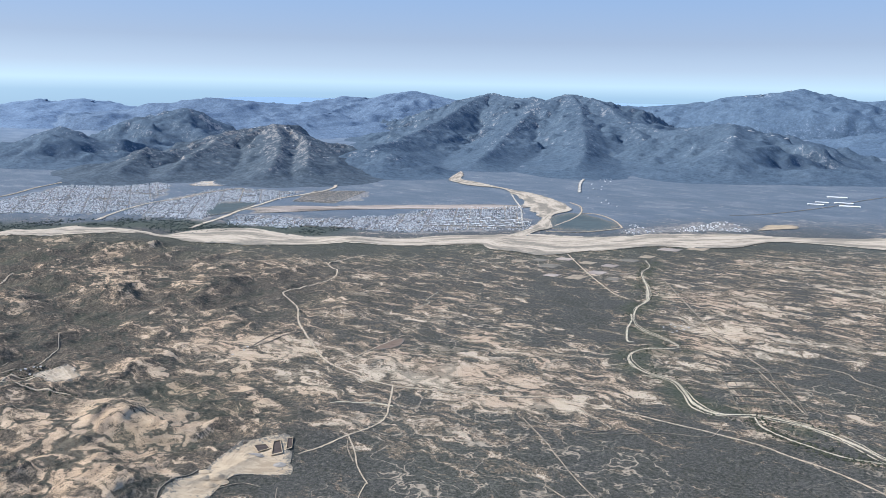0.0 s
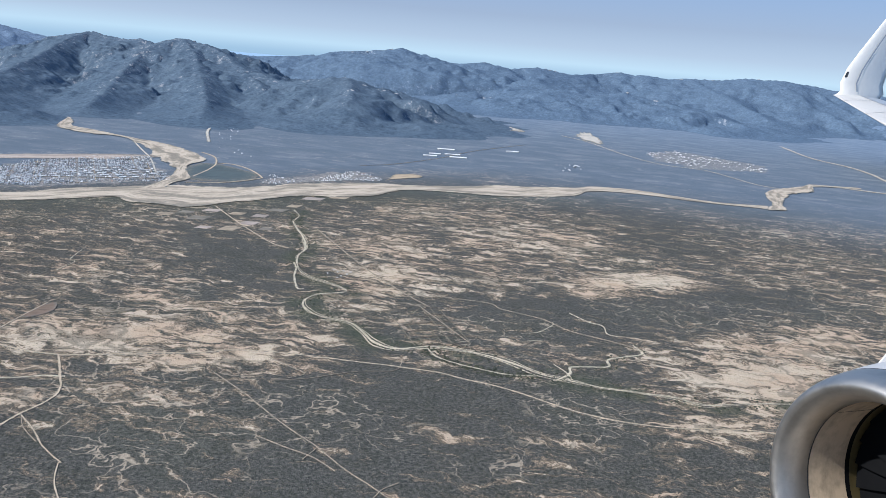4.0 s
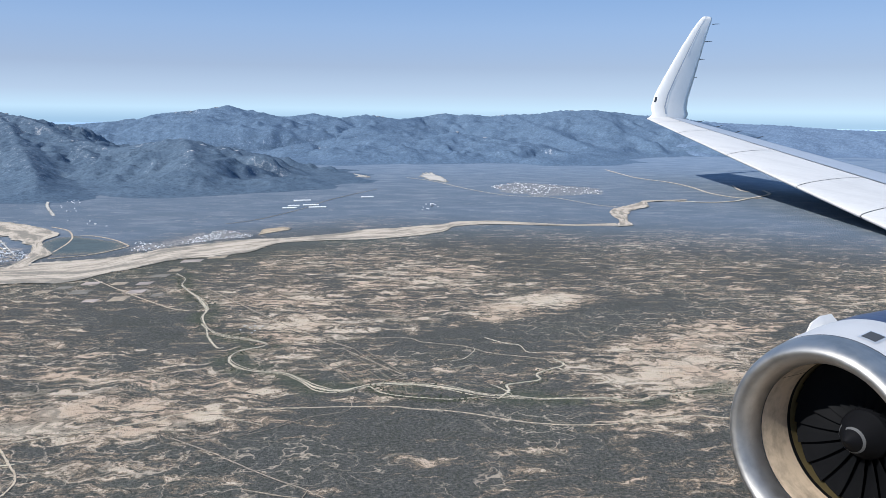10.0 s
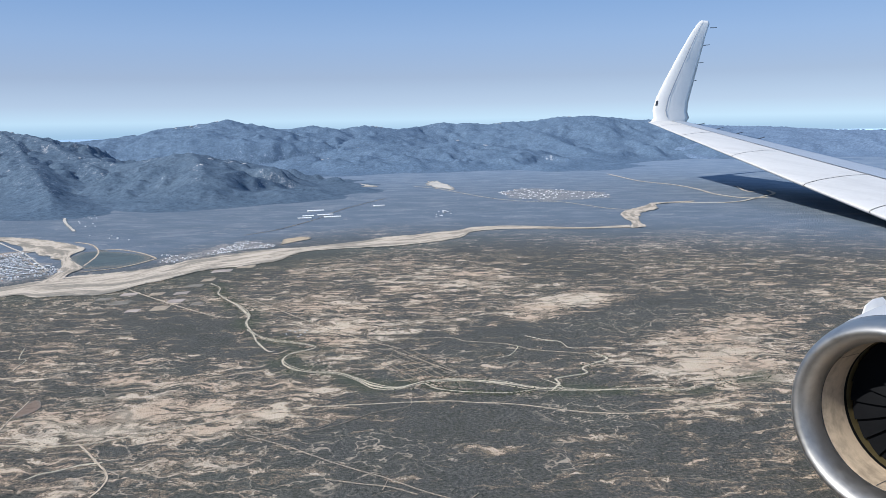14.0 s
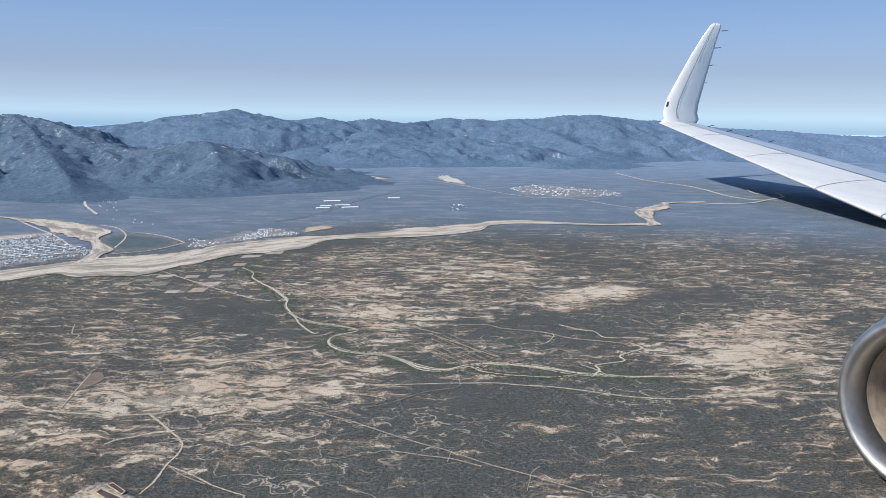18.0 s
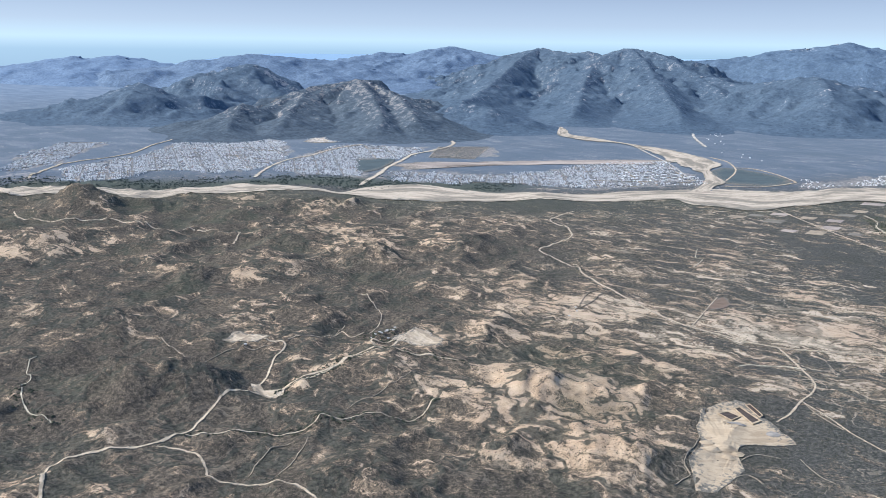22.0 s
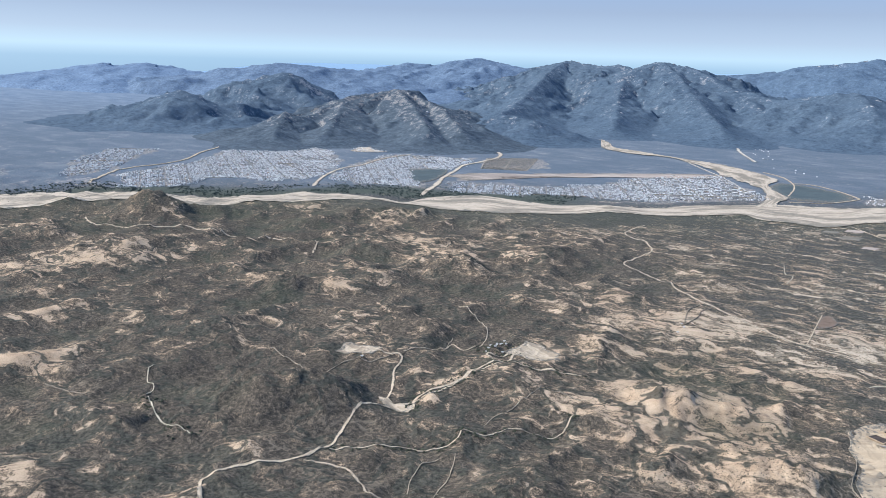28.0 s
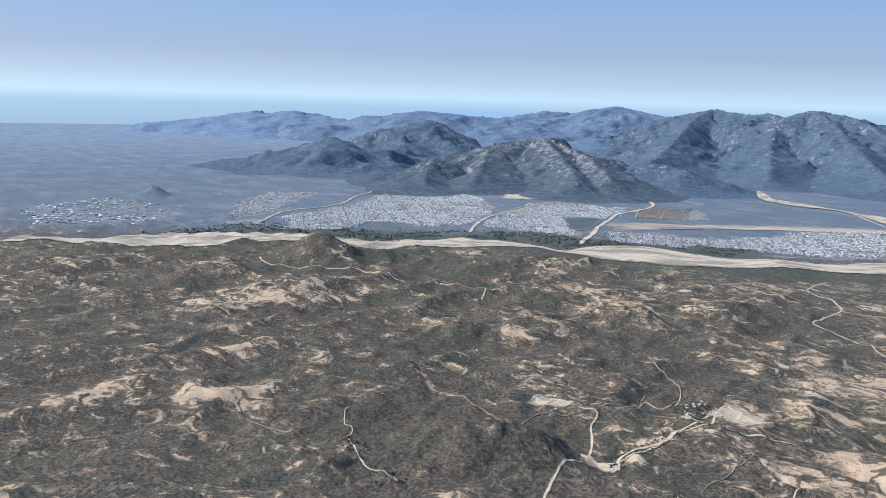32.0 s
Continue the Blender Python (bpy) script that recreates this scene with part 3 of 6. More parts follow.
SPUR_KNOB_C = [(-1092, 1373, 23), (-1107, 1421, 34), (-1133, 1493, 24), (-1190, 1587, 10)]
SPUR_KNOB_D = [(-1042, 1403, 21), (-1056, 1452, 32), (-1079, 1525, 22), (-1133, 1621, 8)]
SPUR_KNOB_E = [(-925, 1530, 21), (-934, 1580, 32), (-951, 1654, 22), (-995, 1755, 9)]
SPUR_KNOB_F = [(-945, 1479, 14), (-955, 1529, 24), (-973, 1602, 14), (-1020, 1702, 0)]
SPUR_FRONT_A = [(-1283, 1596, 86), (-1187, 1502, 63), (-1085, 1365, 44), (-982, 1217, 29)]
SPUR_FRONT_B = [(-1363, 1505, 62), (-1278, 1356, 42), (-1173, 1186, 30)]
SPUR_FRONT_C = [(-1159, 1554, 59), (-1034, 1395, 46), (-939, 1265, 30)]
SPUR_FRONT_D = [(-1333, 1249, 35), (-1262, 1139, 29), (-1205, 1056, 20)]
RIDGE_FOOTHILL = [(-731, 2589, 110), (-654, 2504, 90), (-532, 2405, 69), (-433, 2338, 85), (-370, 2305, 97), (-326, 2300, 101), (-238, 2275, 77),
    (-164, 2258, 50), (-77, 2208, 15)]
SPUR_FOOTHILL = [(-326, 2300, 101), (-297, 2101, 80), (-273, 1933, 59)]
RIDGE_EAST = [(-1201, 4121, 117), (-1017, 4165, 109), (-821, 4201, 127), (-642, 4227, 163), (-484, 4243, 177), (-376, 4251, 193), (-312, 4234, 209),
    (-214, 4237, 175), (-35, 4257, 151), (106, 4252, 169), (237, 4293, 139), (388, 4328, 169), (571, 4353, 144)]
RIDGE_EAST_FRONT = [(-94, 3258, 29), (15, 3255, 53), (128, 3298, 45), (224, 3340, 74), (383, 3320, 90), (541, 3292, 75), (643, 3321, 100), (766, 3239,
    77), (889, 3098, 57), (1000, 2953, 31)]
RIDGE_ROCKY_EAST = [(328, 3831, 114), (548, 4205, 145), (702, 4483, 157), (844, 4506, 178), (911, 4491, 165), (957, 4480, 173), (1091, 4436, 163),
    (1193, 4396, 177), (1323, 4345, 179), (1446, 4281, 198), (1629, 4210, 202), (1794, 4138, 182), (1981, 3991, 171), (2057, 3893, 147)]
SPUR_ROCKY_EAST = [(1193, 4396, 177), (1218, 3937, 116), (1221, 3618, 80), (1207, 3302, 50)]
RIDGE_FAR_EAST = [(2028, 4079, 159), (2254, 3953, 139), (2442, 3835, 134), (2532, 3773, 125), (2682, 3665, 115), (2875, 3510, 111), (3021, 3381, 126),
    (3149, 3189, 131), (3323, 2926, 119)]
WASH_VILLAGE = [(-440, 217), (-445, 229), (-440, 241), (-434, 251), (-432, 266), (-430, 281), (-426, 287), (-415, 287), (-398, 293), (-385, 296)]
ROAD_VILLAGE = [(-430, 285), (-439, 296), (-432, 300), (-430, 308), (-420, 307), (-403, 307)]
TRACK_A = [(-403, 215), (-403, 224), (-400, 238), (-396, 259), (-393, 266), (-375, 264)]
TRACK_B = [(-462, 289), (-468, 306), (-471, 318)]
TRACK_C = [(-404, 150), (-409, 162), (-410, 174), (-407, 181)]
TRACK_D = [(-392, 148), (-395, 158), (-396, 169), (-402, 186)]
TRACK_E = [(-547, 246), (-533, 239), (-521, 235), (-508, 228), (-501, 230), (-499, 249), (-487, 255), (-480, 265)]
VILLAGE_FIELD = [(-434, 312), (-431, 334), (-416, 325), (-397, 317), (-402, 305), (-419, 303)]
ROAD_SHOULDER = [(-461, 220), (-455, 214), (-438, 213), (-441, 222), (-448, 216), (-459, 223)]
EAST_TRACK_A = [(-44, 573), (-29, 571), (0, 565), (9, 552), (36, 538), (53, 516), (79, 500), (99, 485)]
EAST_WASH_A = [(19, 503), (31, 509), (42, 526), (43, 533)]
EAST_WASH_B = [(13, 486), (22, 489), (32, 493)]
EAST_WASH_C = [(58, 558), (69, 540), (78, 534), (78, 517), (84, 512)]
EAST_WASH_D = [(34, 450), (40, 438), (41, 428), (28, 422)]
STREAM_B = [(-41, 458), (-37, 448), (-29, 441), (-18, 435), (3, 427), (21, 428)]
FAR_TRACK = [(151, 839), (178, 826), (207, 812)]
TRACK_F = [(-114, 327), (-99, 318), (-86, 311), (-75, 301)]
TRACK_G = [(-122, 391), (-106, 396), (-93, 404), (-78, 413), (-59, 418), (-55, 432)]
TRACK_H = [(-85, 321), (-90, 308)]
TRACK_I = [(-62, 271), (-57, 282), (-54, 289), (-48, 295)]
TRACK_J = [(-129, 422), (-114, 411), (-106, 403), (-115, 395), (-122, 393)]
WEST_WASH_A = [(-254, 360), (-250, 365), (-243, 368), (-233, 373), (-222, 375)]
WEST_WASH_B = [(-135, 562), (-140, 563), (-148, 594), (-151, 617), (-156, 635)]
WASH_K = [(-321, 618), (-317, 589), (-311, 583), (-313, 558)]
TRACK_L = [(-359, 417), (-362, 445), (-359, 466)]
TRACK_M = [(-359, 410), (-354, 433), (-354, 447), (-349, 463)]
PLOT = [(-284, 481), (-279, 487), (-274, 471), (-278, 458), (-285, 454)]
QUARRY_PIT = [(-254, 295), (-250, 300), (-244, 296), (-247, 290)]
QUARRY_BASIN = [(-248, 303), (-246, 306), (-235, 294), (-238, 289)]
QUARRY_BASIN_B = [(-244, 309), (-242, 311), (-235, 301), (-236, 298)]
QUARRY_HEAP = [(-251, 287), (-245, 291), (-243, 287), (-245, 283)]
QUARRY_TRACK = [(-258, 220), (-256, 227), (-254, 231), (-256, 235), (-258, 239), (-257, 254), (-257, 267), (-260, 292)]
QUARRY_TRACK_B = [(-239, 236), (-237, 240), (-234, 242), (-231, 241), (-228, 238)]
QUARRY_TRACK_C = [(-239, 251), (-237, 257), (-233, 263), (-228, 264), (-224, 264)]
QUARRY_TRACK_D = [(-220, 328), (-215, 319), (-210, 313), (-202, 305)]
QUARRY_TRACK_E = [(-217, 267), (-213, 261), (-208, 255), (-202, 252)]
LEFT_WASH = [(-555, 165), (-560, 175), (-570, 180), (-579, 191), (-580, 195)]
LEFT_WASH_B = [(-553, 165), (-538, 154), (-526, 149), (-515, 148), (-506, 144)]
LEFT_TRACK = [(-610, 153), (-589, 152), (-578, 153)]
CLEARINGS_A = [(3, 793, 154, 191, -15, 0.26), (148, 682, 43, 31, -15, 0.5), (-60, 632, 57, 80, -15, 0.28), (53, 865, 84, 73, -15, 0.3), (144, 900, 41,
    33, -16, 0.3), (316, 740, 89, 97, -15, 0.22), (154, 473, 55, 57, -14, 0.4), (260, 549, 28, 35, -15, 0.45), (107, 377, 20, 12, -14, 0.5), (-15,
    675, 56, 34, -15, 0.2), (437, 676, 84, 90, -15, 0.2), (35, 569, 67, 53, -14, -0.3), (169, 937, 212, 53, -16, -0.2), (-10, 396, 81, 33, -14, -0.3),
    (-208, 660, 57, 29, -14, -0.35)]
CLEARINGS_B = [(-80, 361, 59, 30, -14, -0.25), (-24, 338, 9, 7, -14, 0.8), (-41, 344, 7, 4, -14, 0.4), (-4, 274, 15, 6, -13, 0.4), (-192, 506, 60, 10,
    -14, 0.5), (-199, 423, 54, 21, -14, 0.35), (-95, 602, 27, 44, -14, 0.25), (-253, 455, 20, 19, -14, 0.2), (-320, 290, 47, 44, 29, 0.36), (-283,
    247, 26, 23, 29, 0.3), (-363, 347, 45, 26, 29, 0.35), (-268, 380, 47, 19, 29, 0.2), (-233, 420, 36, 13, 29, 0.25), (-311, 188, 34, 10, 29, -0.45),
    (-370, 165, 47, 15, 29, -0.35)]
CLEARINGS_C = [(-447, 132, 57, 20, 29, -0.35), (-561, 196, 58, 48, 29, -0.35), (-414, 216, 41, 18, 29, -0.2), (-332, 346, 28, 42, 32, 0.3), (-308,
    286, 40, 25, 31, 0.15), (-384, 517, 44, 48, 33, 0.14), (-345, 249, 23, 23, 31, 0.18), (-385, 169, 13, 13, 31, 0.3), (-353, 187, 9, 9, 31, 0.35),
    (-505, 213, 14, 36, 31, 0.18), (-404, 436, 23, 19, 33, 0.3), (-414, 316, 19, 9, 32, 0.3), (-271, 415, 41, 28, 32, 0.1), (-748, 380, 9, 29, 34,
    0.8), (-680, 601, 34, 17, 35, 0.7)]
CLEARINGS_D = [(-610, 512, 20, 17, 34, 0.7), (-586, 650, 7, 23, 35, 0.8), (-787, 600, 12, 20, 36, 0.9), (-478, 134, 13, 14, 31, 0.25), (-560, 121, 19,
    11, 31, 0.25), (-584, 242, 38, 29, 32, -0.3), (-578, 356, 57, 28, 33, -0.2), (-725, 293, 46, 60, 33, -0.25), (-489, 352, 43, 35, 33, -0.15),
    (-393, 221, 50, 14, 31, -0.15), (-797, 295, 21, 25, 43, 0.5), (-645, 142, 17, 20, 41, 0.35), (-599, 124, 21, 26, 40, 0.2), (-549, 120, 19, 22, 40,
    0.3), (-515, 196, 21, 27, 40, 0.12)]
CLEARINGS_E = [(-436, 550, 93, 78, 30, 0.2), (-356, 436, 67, 50, 30, 0.25), (-284, 558, 64, 47, 30, 0.2), (-285, 436, 42, 27, 30, 0.2), (-170, 455,
    67, 30, -10, 0.2), (-55, 434, 61, 20, -10, 0.2), (1, 330, 34, 14, -11, 0.2), (-159, 341, 52, 18, -11, 0.2), (-156, 299, 73, 37, 20, -0.25), (-44,
    406, 92, 15, 21, -0.25), (-17, 342, 10, 4, 19, 0.9), (-144, 301, 79, 35, 10, -0.35), (-1, 315, 76, 20, 10, -0.3), (78, 388, 34, 12, 20, 0.35),
    (105, 643, 57, 26, 23, 0.4)]
CLEARINGS_F = [(-159, 476, 73, 15, 22, 0.25), (-271, 369, 24, 13, 21, 0.3), (-312, 353, 35, 33, 21, 0.25)]
HILLS_A = [(-497, 197, 11.0, 30), (-474, 205, 7.0, 20), (-514, 183, 6.0, 22), (-714, 606, 10.0, 44), (-662, 619, 9.0, 36), (-610, 628, 6.0, 28),
    (-616, 348, 9.0, 18), (-546, 463, 10.0, 26), (-887, 487, 10.0, 46), (-833, 531, 7.0, 34), (-738, 539, 8.0, 30), (-1447, 668, 15.0, 24), (-890,
    485, 12.0, 42), (-886, 374, 10.0, 32)]
HILLS_B = [(-891, 323, 9.0, 34), (-320, 289, 7.0, 34), (-363, 169, 4.0, 26), (-278, 231, 5.0, 18), (-813, 370, 9.0, 50), (-634, 480, 8.0, 28), (-596,
    255, 7.0, 32), (-489, 533, 6.0, 28), (-517, 775, 4.0, 34), (-724, 418, 7.0, 28), (-552, 151, 4.0, 32), (-340, 287, 4.0, 20), (-595, 410, 6.0, 24)]
EAST_WASH_E = [(932, 2420), (885, 2101), (903, 1944), (893, 1808), (857, 1651), (859, 1549), (908, 1522)]
EAST_RIVER = [(633, 1494), (687, 1493), (752, 1461), (816, 1476), (869, 1517), (972, 1599), (1015, 1685)]
VALLEY_ROAD = [(254, 2148), (301, 2021), (344, 1773), (390, 1641), (466, 1593), (505, 1443), (538, 1399)]
EAST_WASH_F = [(1020, 1824), (965, 1701), (964, 1649)]
EAST_WASH_G = [(1274, 3519), (1242, 3321), (1157, 3002)]
VALLEY_CLEARING = [(293, 2171), (344, 2332), (353, 2207), (333, 1992), (301, 2021)]
VALLEY_STRIP = [(24, 2501), (73, 2417), (151, 2238), (144, 2168), (56, 2285)]
FOOTHILL_WASH = [(-445, 1386), (-498, 1562), (-514, 1682), (-495, 1728), (-509, 1878), (-454, 1910)]
VALLEY_LANE = [(-172, 1249), (-120, 1306), (-50, 1439), (16, 1605), (131, 1816)]
GRAVEL_PIT = [(-119, 1127), (-112, 1181), (-84, 1200), (-78, 1172), (-102, 1147)]
DARK_FIELD = [(-390, 1101), (-379, 1144), (-328, 1120), (-284, 1066), (-299, 1004), (-356, 997)]
FARM_PLOTS = [(-275, 818, 8.0, 7.2), (-248, 812, 6.9, 7.1), (-277, 777, 8.6, 8.8), (-226, 771, 7.6, 8.6), (-237, 741, 7.3, 10.0), (-296, 799, 6.6,
    7.0), (-224, 810, 6.9, 7.0), (-312, 782, 7.4, 6.8), (-214, 847, 8.5, 7.6), (-190, 932, 11.0, 9.0), (-163, 954, 10.0, 9.4), (-205, 752, 5.3, 6.1),
    (-260, 737, 6.1, 6.0), (-202, 877, 6.3, 8.1)]
HAMLET = [(-443, 307), (-443, 313), (-443, 318), (-441, 321), (-439, 307), (-438, 312), (-436, 315), (-441, 300), (-434, 306), (-447, 318), (-445,
    323), (-442, 327), (-122, 623), (-118, 617), (-114, 622), (-110, 613), (-114, 606), (-108, 620), (-125, 611), (-116, 600), (-503, 228), (-360,
    415), (-357, 408), (-359, 399), (-493, 255)]
TRIB_A = [(-779, 1597), (-743, 1537), (-708, 1457), (-643, 1413), (-607, 1385), (-571, 1361), (-541, 1340), (-513, 1328), (-474, 1295), (-445, 1266),
    (-412, 1219), (-385, 1167), (-392, 1115), (-383, 1072), (-356, 1002), (-362, 963), (-359, 922)]
TRIB_B = [(-761, 1536), (-729, 1439), (-699, 1402), (-634, 1363), (-604, 1366), (-570, 1347), (-541, 1306), (-514, 1271), (-484, 1219), (-460, 1167),
    (-435, 1129), (-414, 1098), (-396, 1068), (-387, 1034), (-380, 995), (-378, 956), (-383, 900)]
MOUTH_A = [(417, 1142), (452, 1215), (470, 1292), (500, 1358), (546, 1410), (593, 1456), (629, 1501), (665, 1509), (731, 1514)]
MOUTH_B = [(450, 1151), (465, 1206), (494, 1272), (528, 1337), (552, 1362), (596, 1405), (620, 1464), (654, 1488), (722, 1498)]
DARK_BLOCK = [(-861, 935), (-817, 970), (-781, 870), (-798, 837)]
BEND_LANE = [(-415, 1249), (-385, 1210), (-365, 1148), (-357, 1091), (-357, 1017)]
FIELD_LANE = [(-365, 1148), (-339, 1148), (-307, 1111), (-282, 1062), (-280, 1042), (-310, 991), (-352, 969)]
AIRSTRIP_LANE = [(-558, 1341), (-508, 1241), (-458, 1146), (-416, 1047), (-392, 991)]
EAST_HAMLET = [(180, 1497), (206, 1515), (196, 1418), (156, 1368), (127, 1322)]
CLEARINGS_G = [(172, 487, 90, 54, 13, 0.5), (144, 427, 64, 37, 12, 0.4), (111, 373, 34, 18, 10, 0.6), (257, 552, 38, 28, 14, 0.45), (143, 673, 61, 29,
    18, 0.5), (100, 625, 35, 21, 17, 0.45), (-91, 735, 49, 48, 21, 0.25), (-17, 739, 85, 60, 21, 0.22), (-71, 601, 58, 41, 18, 0.3), (-100, 627, 28,
    27, 19, 0.35), (63, 794, 76, 55, 21, 0.25), (86, 651, 41, 19, 18, 0.3), (-134, 407, 36, 29, 13, 0.25), (-109, 460, 20, 18, 14, 0.2), (118, 567,
    83, 45, 15, -0.35), (33, 389, 46, 41, 12, -0.35)]
CLEARINGS_H = [(12, 525, 37, 38, 15, -0.25), (223, 626, 79, 41, 16, -0.35), (-70, 355, 55, 38, 11, -0.3), (-192, 596, 25, 33, 18, -0.3), (-336, 293,
    31, 51, 31, 0.6), (-304, 288, 16, 40, 31, 0.45), (-356, 415, 44, 30, 32, 0.5), (-406, 176, 41, 30, 31, -0.3), (-468, 326, 40, 47, 31, -0.2),
    (-493, 241, 17, 49, 31, -0.25), (-517, 176, 52, 55, 31, -0.2), (-340, 199, 27, 18, 30, -0.2)]
FOOT_HAMLET = [(-518, 1609), (-508, 1717), (-485, 1784), (-424, 1505), (-389, 1336), (-363, 1297), (-327, 1263), (-341, 1237), (-386, 1280), (-422,
    1355), (-464, 1506)]
CLEARINGS_I = [(-239, 421, 54, 15, -14, 0.32), (-181, 439, 51, 14, -14, 0.32), (-131, 463, 32, 12, -14, 0.3), (-639, 157, 28, 24, 41, 0.55), (-554,
    159, 25, 18, 40, 0.4), (-786, 331, 53, 38, 43, 0.45), (-734, 195, 41, 31, 42, -0.25), (-582, 299, 42, 45, 42, -0.25), (-654, 543, 47, 49, 44,
    0.3), (-177, 405, 44, 12, 11, 0.2), (-117, 416, 23, 11, 10, 0.25), (-351, 363, 38, 57, 11, -0.3), (-476, 519, 68, 72, 12, -0.35), (-339, 353, 83,
    106, 32, 0.32), (-292, 257, 39, 34, 30, 0.15)]
STREAM_WIDTH = [1.5, 1.5, 1.5, 3, 3.5, 2, 1.5, 1.5, 1.5, 1.5, 2, 3, 3, 2, 2, 4, 5, 3.5, 3, 3, 4, 3, 3, 2, 2, 1.8, 1.5, 1.2, 1]

SEAT = (-150.0, -50.0)  # the middle of the flight


def spurs(x, y):
    """Rounded spurs and gullies of the low hills, 0 to 1."""
    bx, by = x + 18 * (fbm(x / 50, y / 50, 3, 81) - 0.5), y + 18 * (fbm(x / 50, y / 50, 3, 84) - 0.5)
    return 0.65 * ridged(bx / 105, by / 105, 3, 21) + 0.35 * ridged(bx / 38, by / 38, 3, 25)


def hilly(x, y):
    west = smooth(-250, -520, x) * smooth(800, 520, y) + smooth(420, 300, y) * smooth(-210, -290, x)
    return np.clip(west, 0, 1) * smooth(1900, 900, -x)


def rise(x, y):
    """Height of the land."""
    shape = np.shape(x)
    x, y = np.atleast_1d(np.asarray(x, float)), np.atleast_1d(np.asarray(y, float))
    z = np.zeros(x.shape)
    for hx, hy, h, r in HILLS_A + HILLS_B:
        at = np.nonzero(np.hypot(x - hx, y - hy) < 3.4 * r)
        px, py = x[at], y[at]
        d = np.hypot(px - hx, py - hy) / r * (0.75 + 0.6 * fbm(px / r * 1.3 + hx, py / r * 1.3 + hy, 4, 40))
        z[at] += h * np.exp(-(d * 1.05) ** 2) * (0.58 + 0.75 * ridged(px / r * 1.5, py / r * 1.5, 5, 60))
    west = hilly(x, y)
    at = np.nonzero(west > 0.001)
    px, py = x[at], y[at]
    z[at] += west[at] * (14.0 * (spurs(px, py) - 0.42) + 3.4 * (ridged(px / 25, py / 25, 3, 29) - 0.42))
    at = np.nonzero(y < 900)
    z[at] += 1.3 * (fbm(x[at] / 45, y[at] / 45, 4, 30) - 0.5) * smooth(900, 500, y[at])
    return z.reshape(shape)


def settle(x, y):
    """Height for flat things laid on the land: just clear of its coarse mesh."""
    d = np.hypot(x - SEAT[0], y - SEAT[1])
    return rise(x, y) + 0.03 + d * 0.00042


# ---- the land ----
def build_ground():
    radii = np.concatenate([[0.5, 30, 70, 110], np.geomspace(140, 4830, 520)])
    fine = np.radians(np.linspace(-70, 62, 1000))
    rest = np.radians(np.linspace(62, 290, 70))[1:]
    turn = np.concatenate([fine, rest])
    rr, aa = np.meshgrid(radii, turn, indexing="ij")
    x, y = SEAT[0] + rr * np.sin(aa), SEAT[1] + rr * np.cos(aa)
    z = rise(x, y)
    bare = np.zeros(x.shape)
    for cx, cy, a, b, turn_deg, amount in CLEARINGS:
        c, s = math.cos(radians(turn_deg)), math.sin(radians(turn_deg))
        u, v = ((x - cx) * c + (y - cy) * s) / a, (-(x - cx) * s + (y - cy) * c) / b
        bare += amount * np.exp(-(u * u + v * v))
    bare = 0.8 * np.tanh(bare / 0.8)
    bare = np.where(bare > 0, bare * (1 - 0.45 * smooth(-150, -50, x)), bare)
    for cx, cy, a, b, turn_deg, amount in CLEARINGS_G + CLEARINGS_H + CLEARINGS_I:
        c, s = math.cos(radians(turn_deg)), math.sin(radians(turn_deg))
        u, v = ((x - cx) * c + (y - cy) * s) / a, (-(x - cx) * s + (y - cy) * c) / b
        bare += amount * np.exp(-(u * u + v * v) ** 2)
    north, _ = to_line(x, y, RIVER_MID)
    side = y - np.interp(x, [p[0] for p in RIVER_MID], [p[1] for p in RIVER_MID])
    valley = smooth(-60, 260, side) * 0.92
    # the hazed valley colour also takes over with distance from the flight
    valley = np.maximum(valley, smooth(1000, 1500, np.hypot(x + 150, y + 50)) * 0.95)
    stream, _ = to_line(x, y, STREAM)
    lush = smooth(22, 3, stream) * 0.35 * smooth(0.4, 0.6, fbm(x / 18, y / 18, 3, 52)) * 2 + smooth(150, 20, north) * 0.28 * smooth(0, -20, side)
    lush = lush + hilly(x, y) * 0.3 * smooth(0.33, 0.20, spurs(x, y))
    grove = smooth(20, 45, side) * smooth(125, 85, side) * smooth(-1150, -1080, x) * smooth(-520, -600, x)
    lush = np.maximum(lush, grove * 0.9)
    valley = valley * (1 - 0.55 * grove)
    bare = bare - smooth(120, 20, north) * 0.25 + hilly(x, y) * (np.clip(spurs(x, y) - 0.47, -0.3, 0.3) * 1.7 - 0.05)
    settled = np.zeros(x.shape)
    wx, wy = x + 40 * (fbm(x / 30, y / 30, 4, 91) - 0.5), y + 40 * (fbm(x / 30, y / 30, 4, 95) - 0.5)
    for poly in (TOWN_A, TOWN_B, TOWN_C, TOWN_D, TOWN_E, TOWN_F, FAR_TOWN, LEFT_FAR, STRIP, FIELD_GRID):
        settled = np.maximum(settled, inside(wx, wy, poly) * (0.35 if poly is LEFT_FAR else 0.6 if poly is FAR_TOWN else 0.85))
    # distant: share of painted haze, growing with the way from the flight
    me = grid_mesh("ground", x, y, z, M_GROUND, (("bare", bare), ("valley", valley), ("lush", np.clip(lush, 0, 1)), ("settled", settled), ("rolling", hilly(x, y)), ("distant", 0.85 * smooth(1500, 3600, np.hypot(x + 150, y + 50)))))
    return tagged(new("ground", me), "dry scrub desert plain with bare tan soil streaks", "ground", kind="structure")


